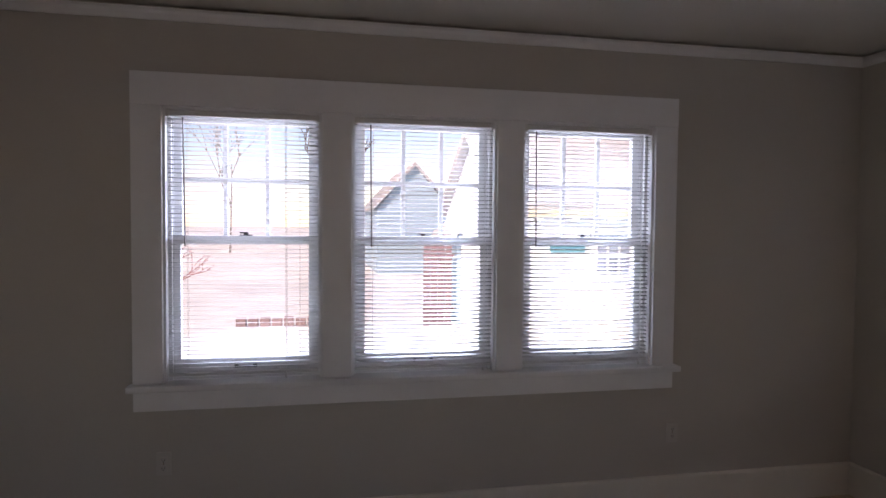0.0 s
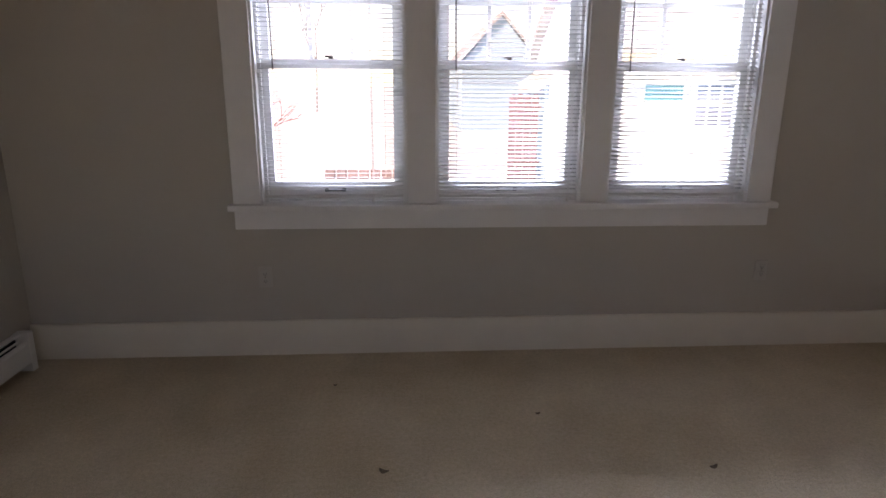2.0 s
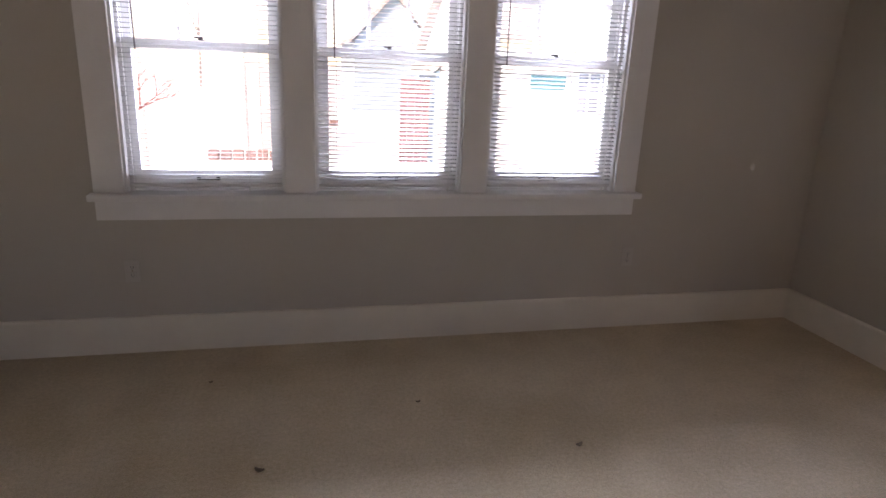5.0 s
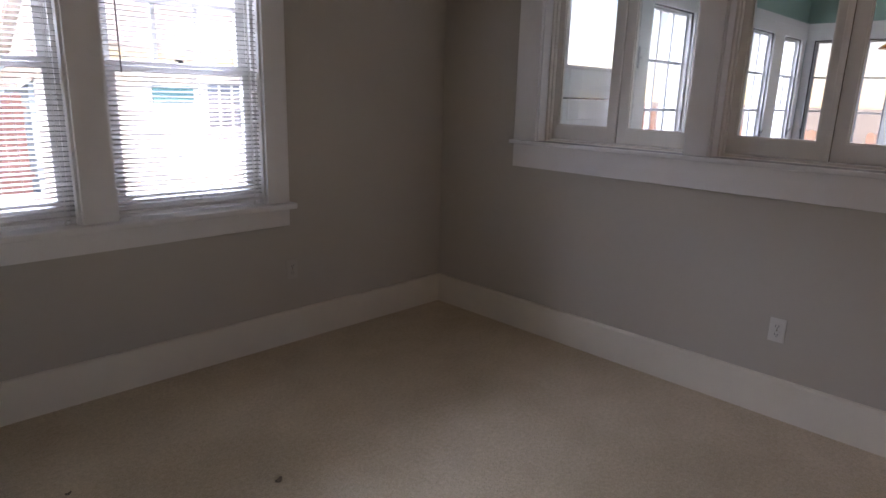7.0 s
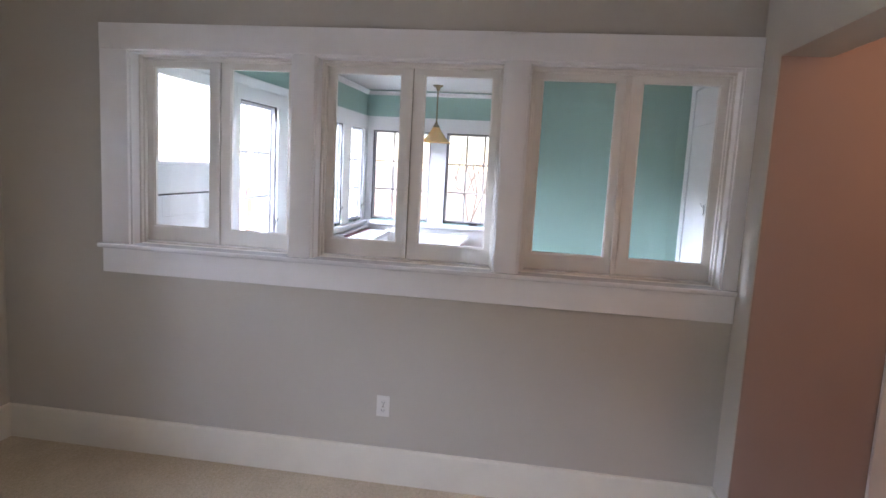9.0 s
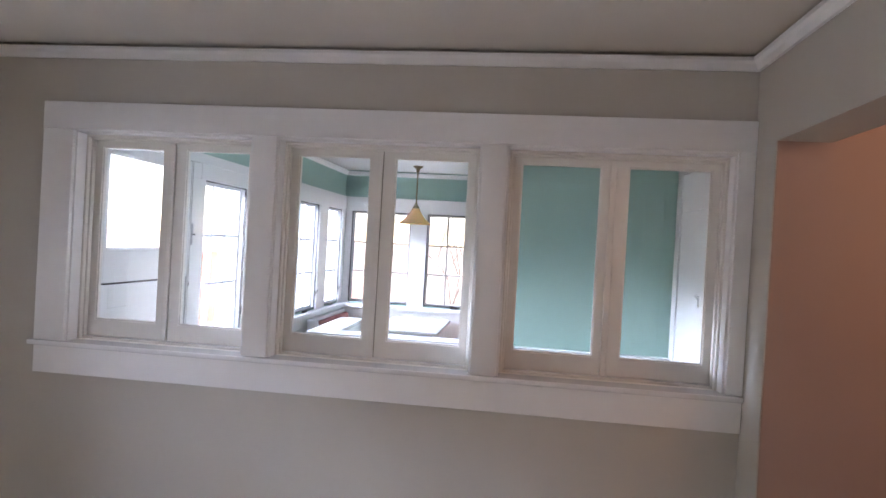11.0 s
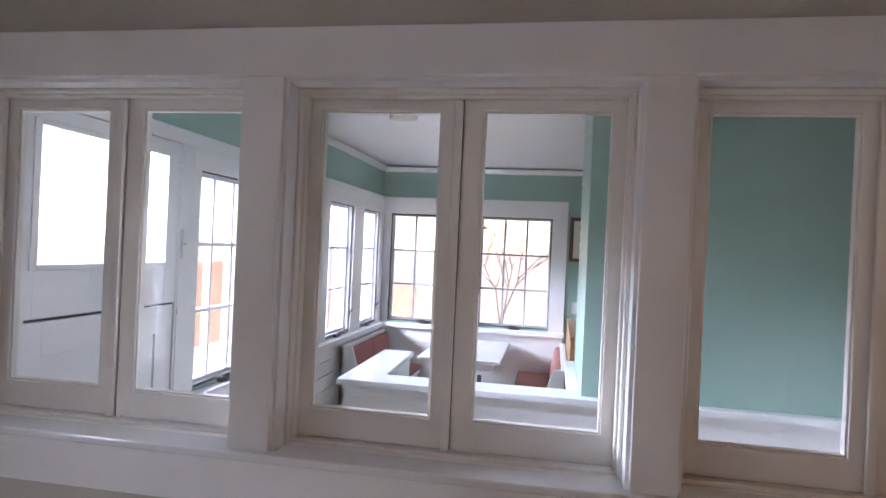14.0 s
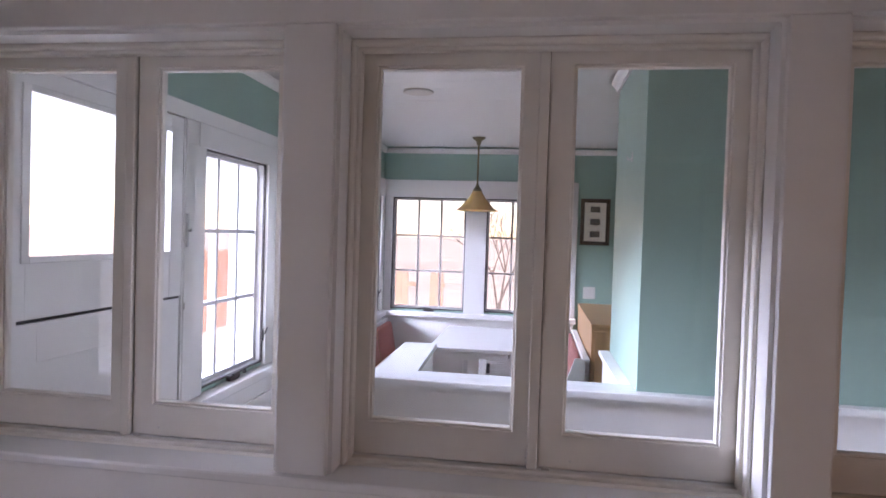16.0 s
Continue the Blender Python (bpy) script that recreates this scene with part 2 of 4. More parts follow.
def ubox(bm, axis, u0, u1, d0, d1, z0, z1, bevel=0.0):
    """axis y: the wall runs along x, depth along y; axis x: the wall runs along y, depth along x."""
    if axis == "y":
        return box(bm, u0, u1, d0, d1, z0, z1, bevel)
    return box(bm, d0, d1, u0, u1, z0, z1, bevel)


def uslab(axis, u0, u1, d0, d1, z0, z1, bevel=0.0):
    return ubox(bmesh.new(), axis, u0, u1, d0, d1, z0, z1, bevel)


def ring(bm, axis, u0, u1, d0, d1, z0, z1, g0, g1, h0, h1, bevel=0.003):
    """One seamless frame with mitred corners: outside u0..u1 by z0..z1, opening g0..g1 by h0..h1, from depth d0 to d1."""
    def at(u, d, z):
        return bm.verts.new((u, d, z) if axis == "y" else (d, u, z))
    loops = [[at(u, d, z) for u, z in q] for d in (d0, d1) for q in (((u0, z0), (u1, z0), (u1, z1), (u0, z1)), ((g0, h0), (g1, h0), (g1, h1), (g0, h1)))]
    o0, i0, o1, i1 = loops
    edges = []
    for k in range(4):
        n = (k + 1) % 4
        for q in ((o0[k], o0[n], i0[n], i0[k]), (o1[k], i1[k], i1[n], o1[n]), (o0[k], o1[k], o1[n], o0[n]), (i0[k], i0[n], i1[n], i1[k])):
            bm.faces.new(q)
        for lp in loops:
            edges.append(bm.edges.get((lp[k], lp[n])))
    if bevel:
        bmesh.ops.bevel(bm, geom=edges, offset=bevel, segments=2, affect="EDGES", profile=0.5)
    return bm


def tube(bm, p, q, r0, r1=None, n=10):
    p, q = Vector(p), Vector(q)
    r1 = r0 if r1 is None else r1
    m = Matrix.Translation((p + q) / 2) @ (q - p).to_track_quat("Z", "Y").to_matrix().to_4x4()
    bmesh.ops.create_cone(bm, cap_ends=True, segments=n, radius1=r0, radius2=r1, depth=(q - p).length, matrix=m)
    return bm


def lathe(bm, profile, cx, cy, n=32):
    rings = []
    for r, z in profile:
        rings.append([bm.verts.new((cx + r * math.cos(2 * math.pi * i / n), cy + r * math.sin(2 * math.pi * i / n), z)) for i in range(n)])
    for a, b in zip(rings, rings[1:]):
        for i in range(n):
            bm.faces.new((a[i], a[(i + 1) % n], b[(i + 1) % n], b[i]))
    for f in bm.faces:
        f.smooth = True
    return bm


def profile_run(bm, pts, axis, a0, a1, at, side, z):
    """A moulding: pts are (out from the wall, up), run along axis from a0 to a1 on the wall at `at`; side is the way out of the wall."""
    def place(a, p):
        return (a, at + side * p[0], z + p[1]) if axis == "x" else (at + side * p[0], a, z + p[1])
    r0 = [bm.verts.new(place(a0, p)) for p in pts]
    r1 = [bm.verts.new(place(a1, p)) for p in pts]
    n = len(pts)
    for i in range(n):
        bm.faces.new((r0[i], r0[(i + 1) % n], r1[(i + 1) % n], r1[i]))
    bm.faces.new(r0)
    bm.faces.new(r1)
    return bm


def link(name, bm, mat):
    bmesh.ops.recalc_face_normals(bm, faces=bm.faces)
    me = bpy.data.meshes.new(name)
    bm.to_mesh(me)
    bm.free()
    me.materials.append(mat)
    return new(name, me)


def hang(ob, parent):
    ob.parent = parent
    m = Matrix.Translation(parent.location)
    if parent.parent:
        m = Matrix.Translation(parent.parent.location) @ Matrix.Translation(parent.location - parent.parent.location)
    ob.matrix_parent_inverse = m.inverted()
    return ob


def part(name, bm, mat, parent, label=""):
    ob = hang(link(name, bm, mat), parent)
    return tagged(ob, label) if label else ob


def shared_part(name, me, parent, m):
    ob = new(name, me)
    ob.matrix_basis = m
    return hang(ob, parent)


def mesh_of(bm, mat, name):
    bmesh.ops.recalc_face_normals(bm, faces=bm.faces)
    me = bpy.data.meshes.new(name)
    bm.to_mesh(me)
    bm.free()
    me.materials.append(mat)
    return me


def thing(name, at, label, category, group="", kind=""):
    e = new(name)
    e.empty_display_size = 0.1
    e.location = at
    return tagged(e, label, category, group, kind)


def structure(name, bm, mat, label, category="wall"):
    return tagged(link(name, bm, mat), label, category, "", "structure")


def wall_with_holes(axis, u0, u1, d0, d1, z0, z1, holes):
    bm = bmesh.new()
    us = sorted({u0, u1, *[h[0] for h in holes], *[h[1] for h in holes]})
    for a, b in zip(us, us[1:]):
        mid = (a + b) / 2
        spans, low = [], z0
        for h in sorted((h for h in holes if h[0] < mid < h[1]), key=lambda h: h[2]):
            if h[2] > low:
                spans.append((low, h[2]))
            low = h[3]
        if low < z1:
            spans.append((low, z1))
        for s in spans:
            ubox(bm, axis, a, b, d0, d1, *s)
    bmesh.ops.remove_doubles(bm, verts=bm.verts, dist=0.0001)
    return bm


# ---- plan ----
X_W, X_B, Y_C, Y_A, H = -1.10, 4.022, 0.11, 4.022, 2.62
X_S, X_F, Y_N = 4.24, 8.89, 3.30
Z_S = 0.08
A_WIN = ((0.135, 0.880), (1.028, 1.783), (1.925, 2.685))
B_WIN = ((2.331, 3.235), (1.262, 2.211), (0.180, 1.148))
A_SILL, A_HEAD = 0.831, 2.155
B_SILL, B_HEAD = 1.184, 2.208

# ---- main room ----
structure("floor", slab(X_W - 0.2, X_S, Y_C - 0.2, Y_A + 0.2, -0.25, 0.0), CARPET, "beige cut-pile carpet, worn and faintly stained, wall to wall", "floor")
structure("ceiling", slab(X_W - 0.2, X_S, Y_C - 0.2, Y_A + 0.2, H, H + 0.2), CEILING, "matte off-white plaster ceiling", "ceiling")
structure("wall_north", wall_with_holes("y", X_W - 0.2, X_B + 0.218, Y_A, Y_A + 0.2, 0, H, [(a - 0.02, b + 0.02, A_SILL - 0.03, A_HEAD + 0.02) for a, b in A_WIN]), GREIGE, "greige painted plaster wall with three windows")
structure("wall_east", wall_with_holes("x", Y_C - 0.2, Y_A, X_B, X_S, 0, H, [(a - 0.02, b + 0.02, B_SILL - 0.03, B_HEAD + 0.02) for a, b in B_WIN]), GREIGE, "greige wall with interior windows into the sunroom")
structure("wall_west", slab(X_W - 0.2, X_W, Y_C - 0.2, Y_A, 0, H), GREIGE, "greige painted plaster wall above the heater")
OPEN = (2.625, 3.80, 2.225)
# the western opening is added, unseen, to pass daylight from the room behind
structure("wall_south", wall_with_holes("y", X_W, X_B, Y_C - 0.2, Y_C, 0, H, [(OPEN[0], OPEN[1], -0.1, OPEN[2]), (-0.85, 1.95, -0.1, OPEN[2])]), GREIGE, "greige wall with wide openings to hall and added unseen room")

# unseen room added behind the walker for daylight: plain walls, one south window
structure("added_room_floor", slab(-1.3, 2.4, -3.5, Y_C - 0.2, -0.25, 0.0), CARPET, "beige carpet in the added unseen room", "floor")
structure("added_room_ceiling", slab(-1.3, 2.4, -3.5, Y_C - 0.2, H, H + 0.2), CEILING, "off-white ceiling of the added unseen room", "ceiling")
structure("wall_added_room_south", wall_with_holes("y", -1.3, 2.4, -3.5, -3.3, 0, H, [(-0.7, 1.7, 0.85, 2.2)]), GREIGE, "greige wall of the added unseen room with a south window for light")
structure("wall_added_room_west", slab(-1.3, -1.1, -3.3, Y_C - 0.2, 0, H), GREIGE, "plain greige wall of the added unseen room")
structure("wall_added_room_east", slab(2.2, 2.4, -3.3, Y_C - 0.2, 0, H), GREIGE, "plain greige wall between added unseen room and hall")

CROWN = ((0, 0), (0.014, 0), (0.017, 0.008), (0.025, 0.024), (0.040, 0.036), (0.044, 0.048), (0, 0.048))
crown = bmesh.new()
profile_run(crown, CROWN, "x", X_W, X_B, Y_A, -1, H - 0.066)
profile_run(crown, CROWN, "x", X_W, X_B, Y_C, 1, H - 0.066)
profile_run(crown, CROWN, "y", Y_C, Y_A, X_B, -1, H - 0.0665)
profile_run(crown, CROWN, "y", Y_C, Y_A, X_W, 1, H - 0.0665)
structure("trim_crown", crown, TRIM, "white painted crown moulding", "moulding")

BOARD = ((0, 0), (0.019, 0), (0.019, 0.182), (0.014, 0.192), (0, 0.195))
bb = bmesh.new()
profile_run(bb, BOARD, "x", X_W, X_B, Y_A, -1, 0)
structure("baseboard_north", bb, BASE, "tall cream painted wooden baseboard", "baseboard")
bb = bmesh.new()
profile_run(bb, BOARD, "y", Y_C, Y_A - 0.02, X_B, -1, 0)
structure("baseboard_east", bb, BASE, "tall cream painted wooden baseboard", "baseboard")
bb = bmesh.new()
profile_run(bb, BOARD, "x", OPEN[1] + 0.001, X_B - 0.02, Y_C, 1, 0)
profile_run(bb, BOARD, "x", 1.951, OPEN[0] - 0.001, Y_C, 1, 0)
structure("baseboard_south", bb, BASE, "tall cream painted wooden baseboard", "baseboard")

# hall beyond the opening
structure("hall_floor", slab(2.4, 4.6, -1.8, Y_C - 0.2, -0.25, 0.0), CARPET, "beige carpet in the hall", "floor")
structure("hall_ceiling", slab(2.4, 4.6, -1.8, Y_C - 0.2, H, H + 0.2), CEILING, "off-white hall ceiling", "ceiling")
structure("wall_hall_south", slab(2.4, 4.8, -2.0, -1.8, 0, H), BROWN, "brown painted hall wall in warm lamplight")
structure("wall_hall_west", slab(2.4, 2.41, -1.8, Y_C - 0.2, 0, H), BROWN, "brown painted hall wall in warm lamplight")
structure("wall_hall_east", slab(OPEN[1] - 0.003, 4.8, -1.8, Y_C - 0.205, 0, H), BROWN, "brown painted hall wall in warm lamplight")
structure("opening_lining", slab(OPEN[1] - 0.003, OPEN[1] + 0.02, Y_C - 0.205, Y_C - 0.004, 0.0, OPEN[2]), BROWN, "brown painted side of the hall opening", "trim")
structure("trim_hall_door_casing", slab(OPEN[1] - 0.024, OPEN[1] - 0.002, -0.57, -0.458, 0.0, 2.15, 0.003), TRIM, "white painted door casing on the hall wall", "casing")
hall_lamp_data = bpy.data.lights.new("hall_ceiling_lamp", "POINT")
hall_lamp_data.energy = 3.6
hall_lamp_data.color = (1.0, 0.70, 0.47)
hall_lamp_data.shadow_soft_size = 0.12
hall_lamp = new("hall_ceiling_lamp", hall_lamp_data)
hall_lamp.location = (2.75, -1.0, 2.35)

# ---- three double-hung windows with blinds ----
surround = bmesh.new()
XA0, XA1 = -0.002, 2.817
F = Y_A - 0.022
for a, b in ((XA0, A_WIN[0][0]), (A_WIN[0][1], A_WIN[1][0]), (A_WIN[1][1], A_WIN[2][0]), (A_WIN[2][1], XA1)):
    box(surround, a, b, F, Y_A + 0.001, A_SILL, A_HEAD, 0.003)
box(surround, XA0, XA1, F - 0.004, Y_A + 0.001, A_HEAD, 2.311, 0.004)
structure("trim_window_casing", surround, TRIM, "wide flat white window casing around three windows", "casing")
structure("trim_window_stool", slab(-0.022, 2.840, F - 0.045, Y_A + 0.06, A_SILL - 0.032, A_SILL, 0.006), TRIM, "white painted window stool", "sill")
structure("trim_window_apron", slab(-0.001, 2.816, F + 0.002, Y_A + 0.001, 0.699, A_SILL - 0.032, 0.003), TRIM, "white painted window apron", "apron")


def slat_mesh(length):
    bm = bmesh.new()
    pts = []
    for i in range(5):
        d = -0.0125 + 0.025 * i / 4
        pts.append((d, 0.0022 * (1 - (d / 0.0125) ** 2)))
    ring = pts + [(d, z - 0.0007) for d, z in reversed(pts)]
    r0 = [bm.verts.new((-length / 2, d, z)) for d, z in ring]
    r1 = [bm.verts.new((length / 2, d, z)) for d, z in ring]
    n = len(ring)
    for i in range(n):
        f = bm.faces.new((r0[i], r0[(i + 1) % n], r1[(i + 1) % n], r1[i]))
        f.smooth = True
    bm.faces.new(r0)
    bm.faces.new(r1)
    return mesh_of(bm, SLAT, "slat")


def double_hung(number, a, b):
    w = thing("window_%d" % number, ((a + b) / 2, Y_A + 0.1, A_SILL), "white double-hung window, six panes over one", "window", "double-hung windows", "structure")
    fr = bmesh.new()
    box(fr, a - 0.02, a + 0.012, Y_A - 0.002, Y_A + 0.2, A_SILL, A_HEAD - 0.012)
    box(fr, b - 0.012, b + 0.02, Y_A - 0.002, Y_A + 0.2, A_SILL, A_HEAD - 0.012)
    box(fr, a - 0.02, b + 0.02, Y_A - 0.002, Y_A + 0.2, A_HEAD - 0.012, A_HEAD + 0.02)
    for u in (a + 0.012, b - 0.030):
        box(fr, u, u + 0.018, Y_A + 0.045, Y_A + 0.06, A_SILL, A_HEAD - 0.012)
        box(fr, u + 0.002, u + 0.016, Y_A + 0.097, Y_A + 0.105, A_SILL, A_HEAD - 0.012)
    part("window_frame", fr, TRIM, w)
    part("window_sill", slab(a - 0.02, b + 0.02, Y_A + 0.061, Y_A + 0.24, A_SILL - 0.03, A_SILL + 0.012), TRIM, w)
    g0, g1 = (a + b) / 2 - 0.306, (a + b) / 2 + 0.306
    s0, s1 = a + 0.013, b - 0.013
    y0 = Y_A + 0.061
    low = ring(bmesh.new(), "y", s0, s1, y0, y0 + 0.035, 0.846, 1.540, g0, g1, 0.934, 1.500)
    part("lower_sash", low, TRIM, w)
    part("pane", slab(g0 - 0.004, g1 + 0.004, y0 + 0.016, y0 + 0.019, 0.930, 1.504), GLASS, w, "single clear pane of glass").visible_shadow = False
    y1 = Y_A + 0.107
    up = ring(bmesh.new(), "y", s0, s1, y1, y1 + 0.035, 1.502, A_HEAD - 0.013, g0, g1, 1.541, 2.100)
    part("upper_sash", up, TRIM, w)
    third = (g1 - g0) / 3
    for i in (1, 2):
        part("muntin", slab(g0 + third * i - 0.011, g0 + third * i + 0.011, y1 + 0.006, y1 + 0.028, 1.541, 2.100, 0.003), TRIM, w)
    part("muntin", slab(g0, g1, y1 + 0.008, y1 + 0.026, 1.808, 1.832, 0.003), TRIM, w)
    for i in range(3):
        for z0, z1 in ((1.541, 1.81), (1.83, 2.1)):
            part("pane", slab(g0 + third * i + 0.009, g0 + third * (i + 1) - 0.009, y1 + 0.0155, y1 + 0.0185, z0 - 0.002, z1 + 0.002), GLASS, w).visible_shadow = False
    c = (a + b) / 2
    lk = bmesh.new()
    box(lk, c - 0.032, c + 0.032, y0 + 0.002, y0 + 0.030, 1.540, 1.546, 0.002)
    tube(lk, (c, y0 + 0.016, 1.546), (c, y0 + 0.016, 1.560), 0.012, 0.010, 14)
    box(lk, c - 0.030, c + 0.004, y0 + 0.006, y0 + 0.016, 1.552, 1.560, 0.002)
    part("sash_lock", lk, BRONZE, w, "dark bronze sash lock")
    lf = bmesh.new()
    box(lf, c - 0.055, c - 0.035, y0 - 0.012, y0, 0.882, 0.898, 0.003)
    box(lf, c + 0.035, c + 0.055, y0 - 0.012, y0, 0.882, 0.898, 0.003)
    box(lf, c - 0.05, c + 0.05, y0 - 0.016, y0 - 0.009, 0.884, 0.892, 0.003)
    part("sash_lift", lf, BRONZE, w, "dark bronze sash lift")
    return w


def blind(a, b, wand_at, cord_at, tilt, label):
    v = thing("window_blind", ((a + b) / 2, Y_A + 0.022, A_SILL), label, "blind", "blinds at the three windows")
    l0, l1 = a + 0.018, b - 0.018
    yc = Y_A + 0.020
    hr = slab(l0 - 0.003, l1 + 0.003, yc - 0.014, yc + 0.016, A_HEAD - 0.040, A_HEAD - 0.014, 0.003)
    part("headrail", hr, PLASTIC, v)
    for u in (l0 - 0.0045, l1 - 0.0115):
        part("bracket", slab(u, u + 0.016, yc - 0.018, yc + 0.020, A_HEAD - 0.046, A_HEAD - 0.0125), PLASTIC, v)
    me = slat_mesh(l1 - l0)
    z = A_HEAD - 0.056
    n = 0
    while z > A_SILL + 0.052:
        sag = 0.0006 * math.sin(n * 1.7)
        shared_part("slat", me, v, Matrix.Translation(((l0 + l1) / 2, yc, z + sag)) @ Euler((radians(tilt + 1.0 * math.sin(n * 2.3)), 0, 0)).to_matrix().to_4x4())
        z -= 0.0215
        n += 1
    part("bottom_rail", slab(l0, l1, yc - 0.012, yc + 0.012, A_SILL + 0.026, A_SILL + 0.040, 0.003), PLASTIC, v)
    for u in (l0 + 0.09, l1 - 0.09):
        for d in (-0.0135, 0.0135):
            part("ladder_cord", tube(bmesh.new(), (u, yc + d, A_SILL + 0.04), (u, yc + d, A_HEAD - 0.04), 0.0007, n=5), PLASTIC, v)
    wx = l0 + wand_at
    part("tilt_wand", tube(bmesh.new(), (wx, yc - 0.024, A_HEAD - 0.05), (wx + 0.006, yc - 0.022, 1.49), 0.0038, n=6), material("clear_grey_plastic", (0.22, 0.21, 0.20), 0.2), v, "grey plastic tilt wand")
    cx = l1 - cord_at
    cord = bmesh.new()
    tube(cord, (cx, yc - 0.020, A_HEAD - 0.04), (cx + 0.004, yc - 0.020, A_SILL + 0.03), 0.0012, n=5)
    tube(cord, (cx + 0.007, yc - 0.020, A_HEAD - 0.04), (cx + 0.009, yc - 0.020, A_SILL + 0.05), 0.0012, n=5)
    part("lift_cord", cord, PLASTIC, v)
    part("cord_tassel", tube(bmesh.new(), (cx + 0.004, yc - 0.020, A_SILL + 0.035), (cx + 0.004, yc - 0.020, A_SILL + 0.004), 0.003, 0.006, 8), PLASTIC, v)
    return v


for k, (a, b) in enumerate(A_WIN):
    double_hung(k + 1, a, b)
for (a, b), wd, cd, tilt in zip(A_WIN, (0.075, 0.075, 0.055), (0.16, 0.05, 0.055), (-6, 10, 13)):
    blind(a, b, wd, cd, tilt, "white aluminium mini blind, lowered with slats open")

# ---- interior windows into the sunroom ----
surround = bmesh.new()
FB = X_B - 0.022
ys = (Y_C + 0.001, B_WIN[2][0], B_WIN[2][1], B_WIN[1][0], B_WIN[1][1], B_WIN[0][0], B_WIN[0][1], 3.393)
for i in range(0, 8, 2):
    box(surround, FB, X_B + 0.001, ys[i], ys[i + 1], B_SILL, B_HEAD, 0.003)
box(surround, FB - 0.004, X_B + 0.001, Y_C + 0.001, 3.393, B_HEAD, 2.341, 0.004)
structure("trim_interior_casing", surround, TRIM, "wide flat white casing around three interior windows", "casing")
structure("trim_interior_stool", slab(FB - 0.024, X_B + 0.10, Y_C + 0.001, 3.410, B_SILL - 0.024, B_SILL, 0.006), TABLEP, "glossy white stool under the interior windows", "sill")
structure("trim_interior_apron", slab(FB + 0.002, X_B + 0.001, Y_C + 0.001, 3.392, 1.025, B_SILL - 0.024, 0.003), TRIM, "white apron under the interior windows", "apron")


def interior_window(number, a, b):
    w = thing("window_%d" % number, (X_B + 0.13, (a + b) / 2, B_SILL), "pair of white single-pane sashes in a deep frame", "window", "interior windows", "structure")
    fr = bmesh.new()
    for u0, u1 in ((a - 0.02, a + 0.010), (b - 0.010, b + 0.02)):
        box(fr, X_B - 0.003, X_S, u0, u1, B_SILL - 0.001, B_HEAD - 0.010)
    box(fr, X_B - 0.003, X_S, a - 0.02, b + 0.02, B_HEAD - 0.010, B_HEAD + 0.02)
    box(fr, X_B + 0.101, X_S + 0.01, a - 0.02, b + 0.02, B_SILL - 0.03, B_SILL + 0.012)
    part("window_frame", fr, TRIM, w)
    st = ring(bmesh.new(), "x", a + 0.009, b - 0.009, X_B + 0.060, X_B + 0.108, B_SILL - 0.012, B_HEAD - 0.009, a + 0.022, b - 0.022, B_SILL + 0.002, B_HEAD - 0.024, 0.006)
    ring(st, "x", a + 0.020, b - 0.020, X_B + 0.082, X_B + 0.1075, B_SILL - 0.010, B_HEAD - 0.022, a + 0.031, b - 0.031, B_SILL + 0.012, B_HEAD - 0.034, 0.004)
    part("stop_moulding", st, WORN, w)
    c = (a + b) / 2
    x0 = X_B + 0.110
    for k, (u0, u1) in enumerate(((a + 0.0125, c - 0.004), (c + 0.003, b - 0.0125))):
        g0, g1 = (u0 + 0.0525, u1 - 0.056) if k == 0 else (u0 + 0.056, u1 - 0.0525)
        z0, z1 = B_SILL + 0.014, B_HEAD - 0.0135
        sash = ring(bmesh.new(), "x", u0, u1, x0, x0 + 0.034, z0, z1, g0, g1, 1.280, 2.146, 0.003)
        part("sash", sash, WORN, w)
        bead = ring(bmesh.new(), "x", g0 - 0.001, g1 + 0.001, x0 + 0.006, x0 + 0.030, 1.279, 2.147, g0 + 0.006, g1 - 0.006, 1.286, 2.140, 0.002)
        part("glazing_bead", bead, WORN, w)
        part("pane", slab(x0 + 0.0155, x0 + 0.0185, g0 + 0.004, g1 - 0.004, 1.284, 2.142), OLDGLASS, w, "old clear glass pane").visible_shadow = False
        part("screw", tube(bmesh.new(), (x0 - 0.002, (u0 if k else u1) + (0.02 if k else -0.075), z0 + 0.022), (x0 + 0.002, (u0 if k else u1) + (0.02 if k else -0.075), z0 + 0.022), 0.004, n=8), PLASTIC, w)
    part("astragal", slab(x0 - 0.014, x0 - 0.001, c - 0.0025, c + 0.0225, B_SILL + 0.013, B_HEAD - 0.035, 0.003), WORN, w)
    # added strip closes the sash gap; its dull colour stands in for shade
    part("sash_gap_shade", slab(x0 + 0.012, x0 + 0.024, c - 0.0045, c + 0.0035, B_SILL + 0.014, B_HEAD - 0.0135), BRASS, w, "dull brass-toned strip standing in for shade in the gap between sashes")
    part("bolt", slab(x0 - 0.010, x0 - 0.003, c - 0.032, c - 0.013, B_SILL + 0.012, B_SILL + 0.020, 0.002), PLASTIC, w)
    return w


for k, (a, b) in enumerate(B_WIN):
    interior_window(k + 4, a, b)

# ---- outlets, heater, shelf, detector ----


OUTLET = material("greige_outlet_plastic", (0.54, 0.505, 0.45), 0.4, spread=0.02)


